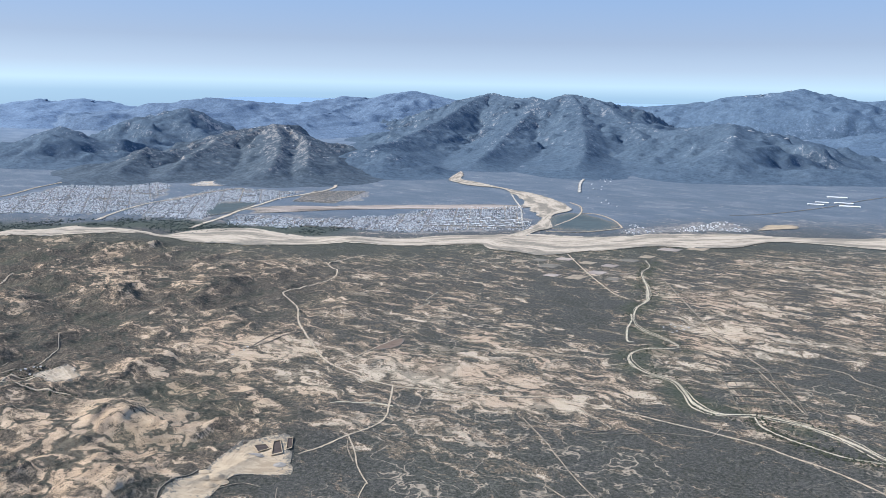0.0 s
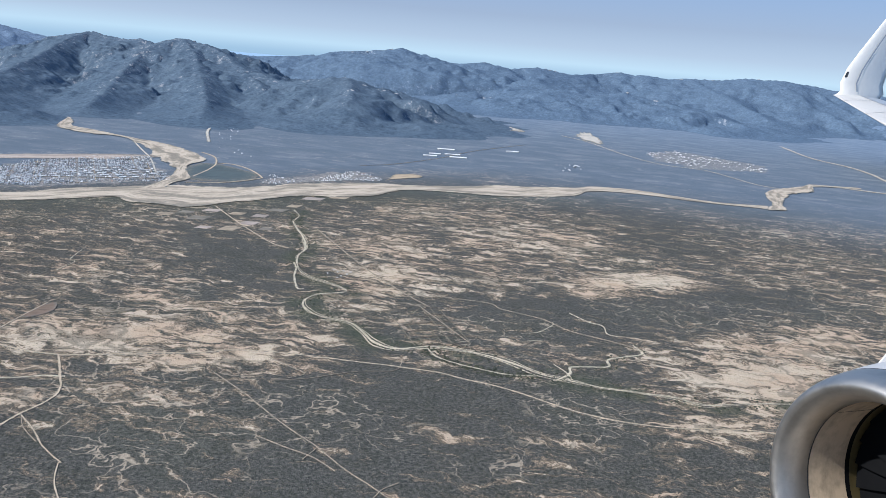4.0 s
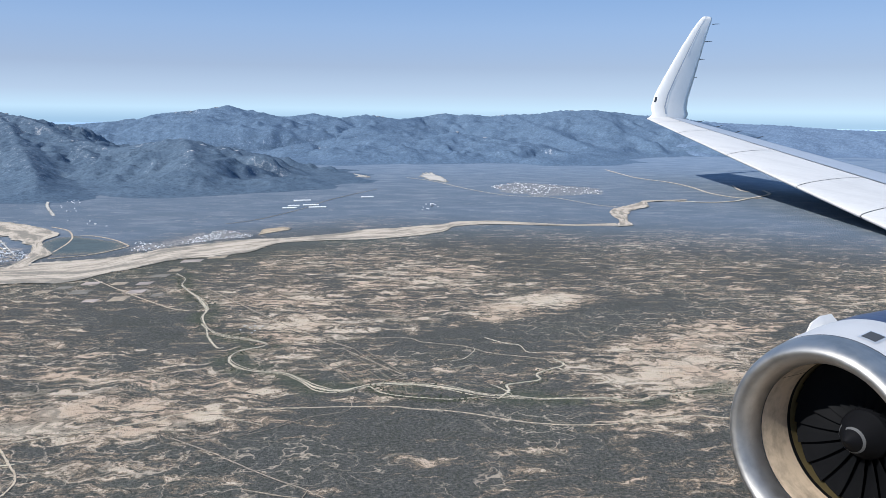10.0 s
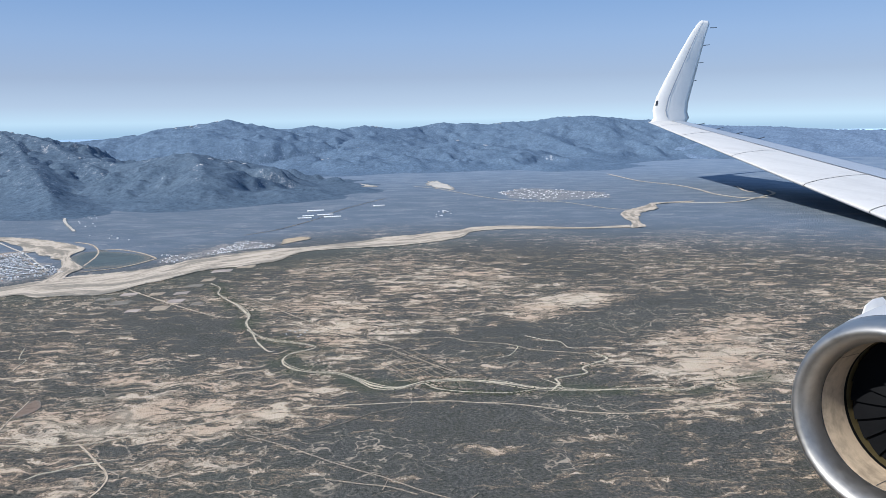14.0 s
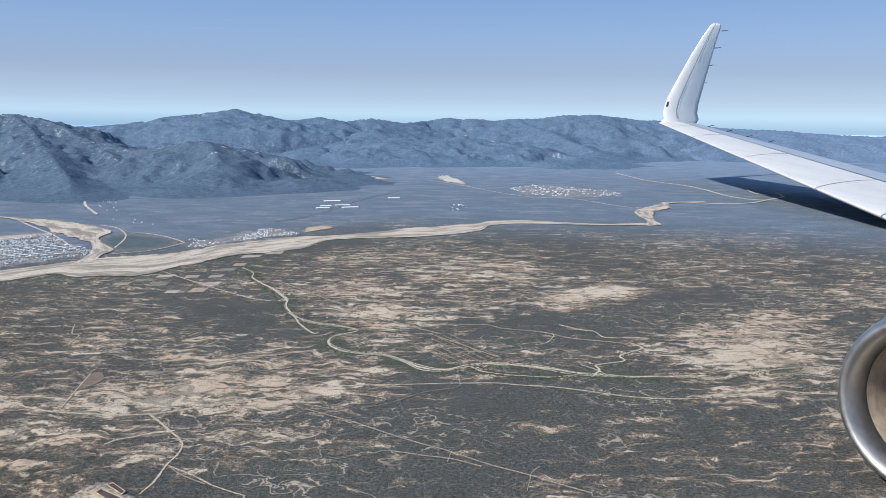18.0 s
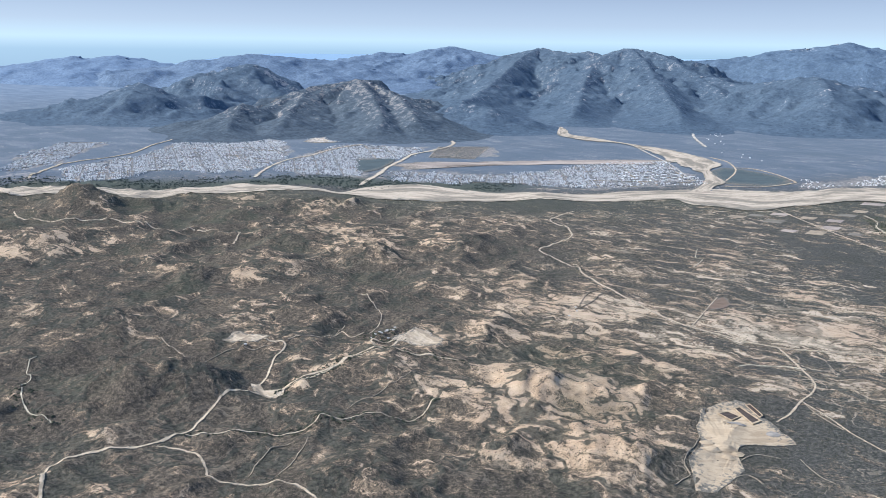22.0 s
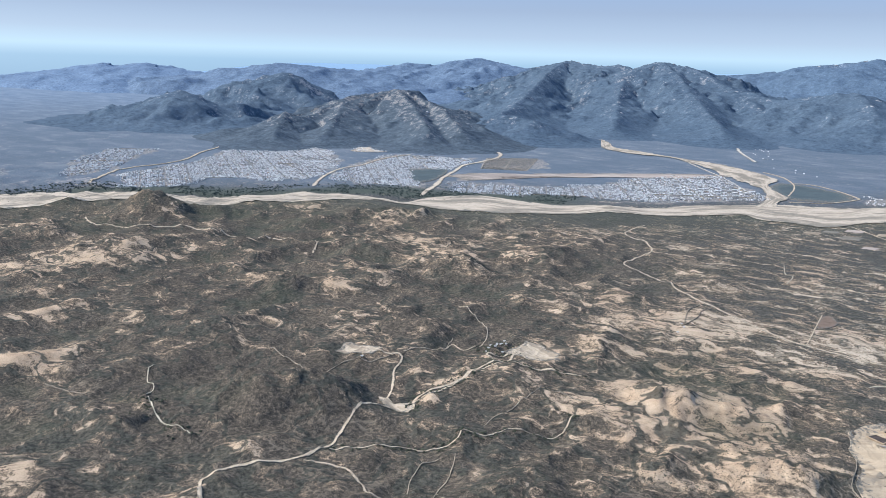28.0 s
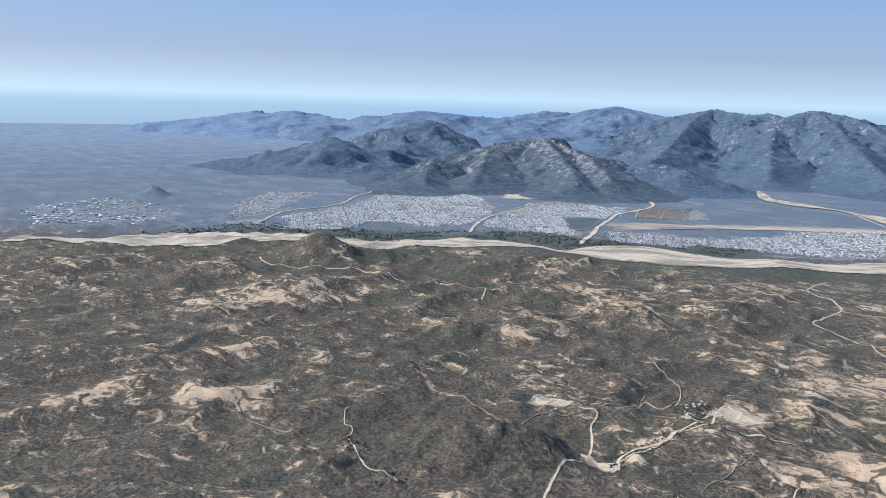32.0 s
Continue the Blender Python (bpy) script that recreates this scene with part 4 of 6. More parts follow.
def strip(name, line, material_, label, category, wobble=0.15, kind="structure", seed=5, lift=0.0):
    """A flat band along a line of (x, y, half width)."""
    p = curve(line, 1.6 if max(q[2] for q in line) < 3 else 6.0)
    t = np.gradient(p[:, :2], axis=0)
    t /= np.linalg.norm(t, axis=1)[:, None] + 1e-9
    side = np.stack([-t[:, 1], t[:, 0]], 1)
    s = np.arange(len(p))
    left = p[:, 2] * (1 + wobble * 2 * (fbm(s / 4.0, s * 0 + 3.3, 3, seed) - 0.5))
    right = p[:, 2] * (1 + wobble * 2 * (fbm(s / 4.0, s * 0 + 8.3, 3, seed + 9) - 0.5))
    u = np.array([0, 0.04, 0.25, 0.5, 0.75, 0.96, 1])
    off = left[:, None] * (1 - u) - right[:, None] * u
    x, y = p[:, 0:1] + side[:, 0:1] * off, p[:, 1:2] + side[:, 1:2] * off
    sunk = np.array([1, 0, 0, 0, 0, 0, 1]) * (0.3 + lift)
    me = grid_mesh(name, x, y, settle(x, y) + lift - sunk, material_, (("rim", np.broadcast_to(np.abs(2 * u - 1), x.shape)),), soft=False)
    return tagged(new(name, me), label, category, kind=kind)


LAID = []


def road(name, points, half, material_, label, lift=0.25):
    LAID.append(name)
    lift = 0.03 + 0.005 * len(LAID) % 0.2 + (0.12 if lift >= 0.4 else 0)
    half *= 0.68
    return strip(name, [(x, y, half) for x, y in points], material_, label, "road", 0.65, lift=lift)


def patch(name, poly, material_, label, category, lift=0.1, step=4.0, rough=6.0, kind="structure"):
    """A piece of bare land with an uneven rim."""
    p = curve(poly + poly[:1], step)
    s = np.arange(len(p))
    c = p.mean(0)
    grow = 1 + rough / 60 * (fbm(s / 3.0, s * 0.0 + 1.7, 3, len(poly)) - 0.5) * 2
    grow[-1] = grow[0]
    u = np.append(np.linspace(0, 0.99, 10), 1.0)
    x = c[0] + (p[:, 0:1] - c[0]) * grow[:, None] * u
    y = c[1] + (p[:, 1:2] - c[1]) * grow[:, None] * u
    me = grid_mesh(name, x, y, settle(x, y) + lift - (u > 0.995) * (0.3 + lift), material_, (("rim", np.broadcast_to(u ** 2, x.shape)),), soft=False)
    return tagged(new(name, me), label, category, kind=kind)


RIVER_MID = [((a[0] + b[0]) / 2, (a[1] + b[1]) / 2) for a, b in zip(RIVER_FAR, RIVER_NEAR)]
CLEARINGS = CLEARINGS_A + CLEARINGS_B + CLEARINGS_C + CLEARINGS_D + CLEARINGS_E + CLEARINGS_F
build_ground()


def bank_sheet(name, one, two, material_, label, n=420, rough=0.10, lift=0.2):
    """A river bed between two banks."""
    far, near = curve([(x, y, 0) for x, y in one], 6.0), curve([(x, y, 0) for x, y in two], 6.0)
    k = np.linspace(0, 1, n)
    knots = np.arange(len(one))
    step_a = [int(max(2, np.hypot(b[0] - a[0], b[1] - a[1]) / 6.0)) for a, b in zip(one, one[1:])]
    step_b = [int(max(2, np.hypot(b[0] - a[0], b[1] - a[1]) / 6.0)) for a, b in zip(two, two[1:])]
    at_a, at_b = np.concatenate([[0], np.cumsum(step_a)]), np.concatenate([[0], np.cumsum(step_b)])
    mid = np.array([((a[0] + b[0]) / 2, (a[1] + b[1]) / 2) for a, b in zip(one, two)], float)
    run = np.concatenate([[0], np.cumsum(np.hypot(*np.diff(mid, axis=0).T))])
    way = k * run[-1]
    knot = np.interp(way, run, knots)
    far = np.stack([np.interp(np.interp(knot, knots, at_a), np.arange(len(far)), far[:, i]) for i in (0, 1)], 1)
    near = np.stack([np.interp(np.interp(knot, knots, at_b), np.arange(len(near)), near[:, i]) for i in (0, 1)], 1)
    s = np.arange(n)
    u = np.linspace(0, 1, 17)
    a = rough * (fbm(s / 5.0, s * 0 + 2.2, 4, 11) - 0.5)
    b = 1 + 1.6 * rough * (fbm(s / 5.0, s * 0 + 7.2, 4, 12) - 0.5)
    w = a[:, None] * (1 - u) + b[:, None] * u
    x = far[:, 0:1] * (1 - w) + near[:, 0:1] * w
    y = far[:, 1:2] * (1 - w) + near[:, 1:2] * w
    rim = np.broadcast_to(np.abs(2 * u - 1) ** 4 * 0.85, x.shape)
    attrs = (("along", np.broadcast_to(way[:, None], x.shape)), ("across", np.broadcast_to(u, x.shape)), ("rim", rim))
    return tagged(new(name, grid_mesh(name, x, y, settle(x, y) + lift, material_, attrs)), label, "river", kind="structure")


bank_sheet("dry_river", RIVER_FAR, RIVER_NEAR, M_RIVER, "wide dry river bed of pale sand with braided channels")
bank_sheet("dry_tributary", TRIB_A, TRIB_B, M_TRIBUTARY, "winding dry tributary of pale sand", 240, 0.16, 0.4)
bank_sheet("dry_river_mouth", MOUTH_A, MOUTH_B, M_TRIBUTARY, "dry side river of pale sand joining the valley", 160, 0.2, 0.4)
for k, way in enumerate((-1, 1)):
    braid = curve([(x, y, w) for (x, y), w in zip(STREAM, STREAM_WIDTH)], 5.0)
    s = np.arange(len(braid))
    swing = 5.5 * (fbm(s / 5.0, s * 0 + 4.4 * k, 3, 61 + k) - 0.5) + way * 0.7 * braid[:, 2]
    strip("stream_braid", [(q[0] + 0.4 * d, q[1] + d, 0.09 * q[2]) for q, d in zip(braid, swing)], M_STREAM, "thin braided strand of the pale stream bed", "stream", 0.9, seed=14 + k, lift=0.05)
strip("dry_stream", [(x, y, 0.27 * w) for (x, y), w in zip(STREAM, STREAM_WIDTH)], M_STREAM, "narrow winding stream bed of pale gravel", "stream", 0.9, seed=4)
road("stream_branch", STREAM_HOOK, 1.3, M_STREAM, "small hooked side wash of pale gravel")
road("stream_branch", STREAM_B, 0.9, M_STREAM, "thin second arm of the pale stream bed")
for points, half in ((EAST_WASH_A, 0.5), (EAST_WASH_B, 0.5), (EAST_WASH_C, 0.6), (EAST_WASH_D, 0.6), (WEST_WASH_A, 0.9), (WEST_WASH_B, 1.2), (WASH_K, 0.5),
                     (LEFT_WASH, 0.4), (LEFT_WASH_B, 0.5)):
    road("small_wash", points, half, M_STREAM, "small pale wash in dark scrub", 0.1)
strip("main_road", [(x, y, 0.8 if x < -160 else 0.55) for x, y in ROAD_MAIN], M_ROAD, "long pale unpaved road across the scrub", "road", 0.4, lift=0.06)
road("quarry_road", ROAD_QUARRY, 0.9, M_ROAD, "pale unpaved road to the quarry", 0.2)
road("south_track", ROAD_SOUTH, 0.5, M_ROAD, "narrow winding dirt track", 0.15)
road("straight_track", ROAD_STRAIGHT, 0.4, M_TRACK, "faint straight dirt track", 0.15)
road("spur_track", ROAD_SPUR, 0.55, M_ROAD, "short pale dirt spur road", 0.15)
road("hill_road", ROAD_HILLS, 1.15, M_ROAD, "wide pale unpaved road round the rocky hill", 0.3)
road("pad_road", ROAD_PAD, 0.9, M_ROAD, "pale dirt road to a cleared pad", 0.2)
road("loop_track", ROAD_LOOP, 0.7, M_ROAD, "dirt track looping through the scrub", 0.15)
road("valley_wash", ROAD_VALLEY, 0.55, M_ROAD, "thin white wash lined with dark trees", 0.15)
road("village_wash", WASH_VILLAGE, 1.1, M_ROAD, "white sandy wash below the hamlet", 0.2)
road("village_road", ROAD_VILLAGE, 0.9, M_ROAD, "pale road through a small hamlet", 0.2)
road("bend_track", ROAD_BEND, 0.5, M_ROAD, "bent dirt track between low hills", 0.15)
for points in (TRACK_A, TRACK_B, TRACK_C, TRACK_D, TRACK_E, TRACK_F, TRACK_G, TRACK_H, TRACK_I, TRACK_J, TRACK_L, TRACK_M, EAST_TRACK_A, LEFT_TRACK,
               QUARRY_TRACK, QUARRY_TRACK_B, QUARRY_TRACK_C, QUARRY_TRACK_D, QUARRY_TRACK_E, FAR_TRACK):
    road("dirt_track", points, 0.32, M_TRACK, "faint narrow dirt track through scrub", 0.15)
strip("east_river", [(x, y, 4.2) for x, y in EAST_RIVER], M_PALE, "thin pale upper arm of the side river", "river", 0.4, seed=6, lift=0.4)
for points, half in ((EAST_WASH_E, 3.6), (EAST_WASH_F, 3.0), (EAST_WASH_G, 4.0), (FOOTHILL_WASH, 2.6)):
    strip("valley_wash", [(x, y, half) for x, y in points], M_PALE, "pale wash on the far valley floor", "wash", 0.6, lift=0.4)
road("valley_road", VALLEY_ROAD, 2.2, M_PALE, "pale road across the far valley", 0.4)
road("valley_lane", VALLEY_LANE, 0.9, M_TRACK, "faint straight lane on the valley floor", 0.3)
road("bend_road", FIELD_LANE, 2.0, M_ROAD, "pale road round dark fields by the river", 0.4)
road("bend_road", BEND_LANE, 1.8, M_ROAD, "short pale lane between dark fields", 0.4)
patch("valley_clearing", VALLEY_CLEARING, M_PALE, "pale cleared ground in the far valley", "clearing", 0.2, 8.0, 30)
patch("white_strip", VALLEY_STRIP, M_PALE, "long white cleared strip in the far valley", "clearing", 0.2, 8.0, 10)
patch("gravel_pit", GRAVEL_PIT, M_QUARRY, "small pale gravel pit above the river", "clearing", 0.2, 8.0, 16)
patch("dark_field", DARK_FIELD, M_GREENFIELD, "dark green irrigated field in the river bend", "field", 0.15, 8.0, 8)
road("north_road", ROAD_NORTH, 1.3, M_ROAD, "pale dirt road behind the hills", 0.2)
road("airstrip_lane", AIRSTRIP_LANE, 2.0, M_PALE, "straight pale lane beside the runway", 0.5)
road("town_road", ROAD_TOWN, 3.0, M_ROAD, "broad pale road through the town", 0.5)
road("town_wash", ROAD_TOWN_B, 3.4, M_SAND, "sandy wash through the town", 0.5)
road("town_wash", ROAD_TOWN_C, 4.6, M_SAND, "sandy wash crossing the town to the river", 0.5)
road("mountain_wash", ROAD_TOWN_D, 5.0, M_ROAD, "pale wash coming down from the mountains", 0.5)
road("estate_track", ROAD_ESTATE, 0.5, M_TRACK, "straight dirt track beside a plotted estate", 0.15)
road("east_track", ROAD_EAST, 0.6, M_TRACK, "thin straight dirt track", 0.15)
road("bank_track", ROAD_RIVERBANK, 0.8, M_ROAD, "pale dirt lane by the river fields", 0.2)
patch("quarry_ground", QUARRY, M_QUARRY, "bare excavated tan earth of a quarry", "quarry", 0.1, rough=14)
patch("cleared_pad", PAD, M_CLEARED, "cleared pad of pale bare earth", "clearing", 0.1, rough=36)
patch("village_field", VILLAGE_FIELD, M_CLEARED, "bare pale field beside the hamlet", "field", 0.12, rough=44)
patch("road_shoulder", ROAD_SHOULDER, M_CLEARED, "bare earth shoulder at the road junction", "clearing", 0.14, rough=22)
patch("ploughed_plot", PLOT, M_PLOT, "reddish ploughed plot beside the spur track", "field", 0.1, rough=4)


# ---- mountains ----
def mountain(name, lines, material_, label, slope, amp, cell, seed, reach=600, crags=8):
    """Crests given as lines of (x, y, z); flanks fall off from them and are cut by gullies."""
    pts = [p for line in lines for p in line]
    x0, x1 = min(p[0] for p in pts) - reach, max(p[0] for p in pts) + reach
    y0, y1 = min(p[1] for p in pts) - reach, max(p[1] for p in pts) + reach * 0.4
    x, y = np.meshgrid(np.arange(x0, x1, cell), np.arange(y0, y1, cell))
    bend = 90 * (fbm(x / 260, y / 260, 3, seed) - 0.5), 90 * (fbm(x / 260, y / 260, 3, seed + 3) - 0.5)
    steepness = slope * (0.7 + 0.6 * fbm(x / 170, y / 170, 3, seed + 7))
    z, near = np.full(x.shape, -300.0), np.full(x.shape, 1e9)
    run, fall, way = np.zeros(x.shape), np.zeros(x.shape), 0.0
    for line in lines:
        for a, b in zip(line, line[1:]):
            dx, dy = b[0] - a[0], b[1] - a[1]
            u = np.clip(((x - a[0]) * dx + (y - a[1]) * dy) / (dx * dx + dy * dy + 1e-9), 0, 1)
            d = np.hypot(x - a[0] - u * dx, y - a[1] - u * dy)
            near = np.minimum(near, d)
            away = smooth(0, 90, d)
            u2 = np.clip(((x + bend[0] - a[0]) * dx + (y + bend[1] - a[1]) * dy) / (dx * dx + dy * dy + 1e-9), 0, 1)
            d2 = np.hypot(x + bend[0] - a[0] - u2 * dx, y + bend[1] - a[1] - u2 * dy)
            d = d * (1 - 0.6 * away) + d2 * 0.6 * away
            long = math.hypot(dx, dy)
            top = a[2] + (b[2] - a[2]) * u - steepness * d
            hand = np.where((x - a[0]) * dy > (y - a[1]) * dx, 900.0, 0.0)
            run, fall = np.where(top > z, way + u * long + hand, run), np.where(top > z, d, fall)
            way += long
            z = np.maximum(z, top)
    # spurs and gullies running down the flanks
    warp_x = x + 40 * (fbm(x / 75, y / 75, 4, seed + 30) - 0.5)
    warp_y = y + 40 * (fbm(x / 75, y / 75, 4, seed + 33) - 0.5)
    body = smooth(-10, 45, z)
    spur = worn(warp_x / 150, warp_y / 150, 6, seed + 11)
    along_ = run + 2.6 * (warp_x - x) + 0.35 * fall * (fbm(x / 120, y / 120, 2, seed + 61) - 0.5)
    fold = 0.62 * ridged(along_ / 120, fall / 420, 2, seed + 41, 0.5) + 0.38 * ridged(along_ / 46 + 0.02 * warp_y, fall / 170, 3, seed + 47, 0.6)
    deep = np.minimum(0.27 * fall, 1.9 * amp) * body
    teeth = ridged(warp_x / 44, warp_y / 44, 4, seed + 17, 0.66) - 0.45
    away = smooth(4, 110, near)
    z = z - deep * (0.72 - fold) * 1.25 + amp * body * (0.95 * (spur - 0.55) * (0.2 + 0.8 * away) + (0.42 + 0.03 * (cell - 6)) * teeth)
    # fans of gravel ease the foot into the plain
    z = 6.0 * np.logaddexp(0, z / 6.0) - 1.4
    rim = np.minimum(np.minimum(x - x0, x1 - x), np.minimum(y - y0, y1 - y))
    z = z - 160 * smooth(reach * 0.38, 0, rim) ** 2
    gy, gx = np.gradient(z, cell)
    crag = np.clip((np.hypot(gx, gy) - 0.34) * 1.2, 0, 1) * 0.5 + 0.35 * smooth(70, 8, near) * body
    me = grid_mesh(name, x, y, z, material_, (("crag", crag),), floor=-1.2)
    ob = tagged(new(name, me), label, "mountain")
    # bare rock standing out of the crest
    dice = random.Random(seed)
    for k in range(crags):
        line = lines[0] if k % 3 else lines[dice.randrange(len(lines))]
        j = dice.randrange(len(line) - 1)
        u = dice.random()
        px = line[j][0] + (line[j + 1][0] - line[j][0]) * u + dice.uniform(-14, 14)
        py = line[j][1] + (line[j + 1][1] - line[j][1]) * u + dice.uniform(-22, 8)
        row, col = int((py - y0) / cell), int((px - x0) / cell)
        if not (0 <= row < z.shape[0] and 0 <= col < z.shape[1]) or z[row, col] < 25:
            continue
        size = dice.uniform(0.5, 0.95) * min(cell, 9.0)
        bm = bmesh.new()
        bmesh.ops.create_icosphere(bm, subdivisions=3, radius=1.0)
        for v in bm.verts:
            n = v.co.copy()
            rough = 0.55 + 0.9 * float(ridged(np.array(n.x * 1.3 + k), np.array(n.y * 1.3 + n.z * 1.7), 3, seed + k))
            v.co = Vector((px + n.x * rough * size * 1.5, py + n.y * rough * size, z[row, col] - 0.45 * size + n.z * rough * size * 0.70))
        for f in bm.faces:
            f.smooth = True
        part("rock_outcrop", bm, M_KNOB if material_ in (M_FRONT_HAZED, M_MASSIF_HAZED, M_EAST_HAZED) else material_, ob, "bare rocky knob on the crest")
    return ob


mountain("granite_mountain", [RIDGE_MASSIF, SPUR_MASSIF_A, SPUR_MASSIF_B, SPUR_MASSIF_C, SPUR_MASSIF_D, SPUR_KNOB_E, SPUR_KNOB_F], M_MASSIF_HAZED,
         "rugged granite massif, hazed blue-grey, with pale rocky crest", 0.30, 21, 6, 101, 600, 34)
mountain("front_mountain", [RIDGE_FRONT, SPUR_FRONT_A, SPUR_FRONT_B, SPUR_FRONT_C, SPUR_FRONT_D, SPUR_KNOB_A, SPUR_KNOB_B, SPUR_KNOB_C, SPUR_KNOB_D], M_FRONT_HAZED,
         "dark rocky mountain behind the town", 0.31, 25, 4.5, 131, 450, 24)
mountain("domed_mountain", [RIDGE_DOME, RIDGE_LOW_WEST], M_MASSIF_HAZED, "dark domed mountain with scrubby slopes", 0.26, 22, 9, 151, 500)
mountain("back_ridge", [RIDGE_BACK], M_BACK_HAZED, "hazy blue twin-peaked ridge in the distance", 0.20, 15, 12, 171, 600, 10)
mountain("west_ridge", [RIDGE_WEST_B], M_BACK_HAZED, "long low hazy blue ridge", 0.16, 12, 14, 181, 600, 8)
mountain("far_west_hill", [RIDGE_FAR_WEST], M_FARTHEST_HAZED, "distant hill rising from the plain, hazed pale blue", 0.16, 9, 14, 191, 450, 5)
mountain("foothill", [RIDGE_FOOTHILL, SPUR_FOOTHILL], M_MASSIF_HAZED, "foothill below the high range, hazed dark blue-grey", 0.24, 18, 9, 201, 500)
mountain("east_mountain", [RIDGE_EAST], M_EAST_HAZED, "high mountain range with a pointed summit, hazed blue", 0.22, 15, 13, 211, 600, 14)
mountain("middle_ridge", [RIDGE_EAST_FRONT], M_EAST_HAZED, "hazy blue middle ridge before the high range", 0.16, 15, 12, 221, 600, 8)
mountain("rocky_range", [RIDGE_ROCKY_EAST, SPUR_ROCKY_EAST], M_EAST_HAZED, "hazed blue range with pale rocky outcrops on its crest", 0.22, 14, 14, 231, 500, 16)
mountain("far_east_range", [RIDGE_FAR_EAST], M_BACK_HAZED, "long low range on the horizon, hazed pale blue", 0.18, 9, 16, 241, 420, 5)


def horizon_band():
    """The sea behind the last hills: a glowing wall with haze in its colour."""
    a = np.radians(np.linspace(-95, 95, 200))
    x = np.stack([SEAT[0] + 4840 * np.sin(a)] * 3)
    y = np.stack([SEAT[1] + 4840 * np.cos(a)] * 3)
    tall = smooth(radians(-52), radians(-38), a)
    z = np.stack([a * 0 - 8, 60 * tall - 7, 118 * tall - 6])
    return tagged(new("backdrop", grid_mesh("backdrop", x, y, z, M_SEA)), "flat hazy blue sea in the far distance, a glowing backdrop", "sea", kind="structure")


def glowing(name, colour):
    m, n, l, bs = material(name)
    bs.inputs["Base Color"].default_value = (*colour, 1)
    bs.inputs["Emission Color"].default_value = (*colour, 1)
    # emission stands in for the brightness of sunlit haze
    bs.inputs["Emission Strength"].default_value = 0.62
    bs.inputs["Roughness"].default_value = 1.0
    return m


M_SEA = glowing("glowing_far_sea", (0.31, 0.46, 0.62))
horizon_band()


# ---- towns, groves and single things ----
def boxes_mesh(name, places, material_):
    """Many small flat-roofed blocks in one mesh: (x, y, z, half length, half width, height, turn)."""
    p = np.array(places, float)
    n = len(p)
    c, s = np.cos(p[:, 6]), np.sin(p[:, 6])
    co = np.zeros((n, 8, 3))
    for k, (sx, sy, sz) in enumerate([(-1, -1, 0), (1, -1, 0), (1, 1, 0), (-1, 1, 0), (-1, -1, 1), (1, -1, 1), (1, 1, 1), (-1, 1, 1)]):
        u, v = sx * p[:, 3], sy * p[:, 4]
        co[:, k, 0], co[:, k, 1] = p[:, 0] + u * c - v * s, p[:, 1] + u * s + v * c
        co[:, k, 2] = p[:, 2] + np.where(sz, p[:, 5], -0.6)
    quad = np.array([(4, 5, 6, 7), (0, 1, 5, 4), (1, 2, 6, 5), (2, 3, 7, 6), (3, 0, 4, 7)])
    faces = (np.arange(n)[:, None, None] * 8 + quad[None]).reshape(-1, 4)
    return loose_mesh(name, co.reshape(-1, 3), faces, material_)


def loose_mesh(name, co, faces, material_, soft=False):
    me = bpy.data.meshes.new(name)
    k = faces.shape[1]
    me.vertices.add(len(co))
    me.vertices.foreach_set("co", np.ascontiguousarray(co, dtype=np.float32).ravel())
    me.loops.add(faces.size)
    me.loops.foreach_set("vertex_index", np.ascontiguousarray(faces, dtype=np.int32).ravel())
    me.polygons.add(len(faces))
    me.polygons.foreach_set("loop_start", np.arange(0, faces.size, k))
    me.polygons.foreach_set("use_smooth", np.full(len(faces), soft))
    me.materials.append(material_)
    me.update()
    return me


rng = np.random.default_rng(7)


def town(poly, turn, plot, row, fill, label, size=(0.8, 2.0), seed=1):
    """Houses along a street grid inside an outline."""
    p = np.array(poly, float)
    c, s = math.cos(radians(turn)), math.sin(radians(turn))
    u0, v0 = p[:, 0] * c + p[:, 1] * s, -p[:, 0] * s + p[:, 1] * c
    u, v = np.meshgrid(np.arange(u0.min(), u0.max(), plot), np.arange(v0.min(), v0.max(), row))
    street = (np.arange(u.shape[1]) % 13 != 0)[None, :] & (np.arange(u.shape[0]) % 3 != 0)[:, None]
    u = u + rng.normal(0, plot * 0.18, u.shape)
    v = v + rng.normal(0, row * 0.14, v.shape)
    x, y = u * c - v * s, u * s + v * c
    wx = x + 50 * (fbm(x / 45, y / 45, 4, seed) - 0.5)
    wy = y + 50 * (fbm(x / 45, y / 45, 4, seed + 5) - 0.5)
    keep = inside(wx, wy, poly) & street & (rng.random(u.shape) < fill * np.clip(2.0 * fbm(x / 38, y / 38, 4, seed + 9) - 0.25, 0.05, 1))
    for line in (ROAD_TOWN, ROAD_TOWN_B, ROAD_TOWN_C):
        keep &= to_line(x, y, line)[0] > 7
    x, y = x[keep], y[keep]
    n = len(x)
    a = rng.uniform(size[0], size[1], n)
    b = a * rng.uniform(0.55, 1.0, n)
    h = rng.uniform(0.35, 0.85, n)
    places = np.stack([x, y, settle(x, y), a, b, h, np.full(n, radians(turn)) + rng.integers(0, 2, n) * math.pi / 2 + rng.normal(0, 0.03, n)], 1)
    return tagged(new("houses", boxes_mesh("houses", places, M_HOUSE)), label, "houses", kind="stuff")


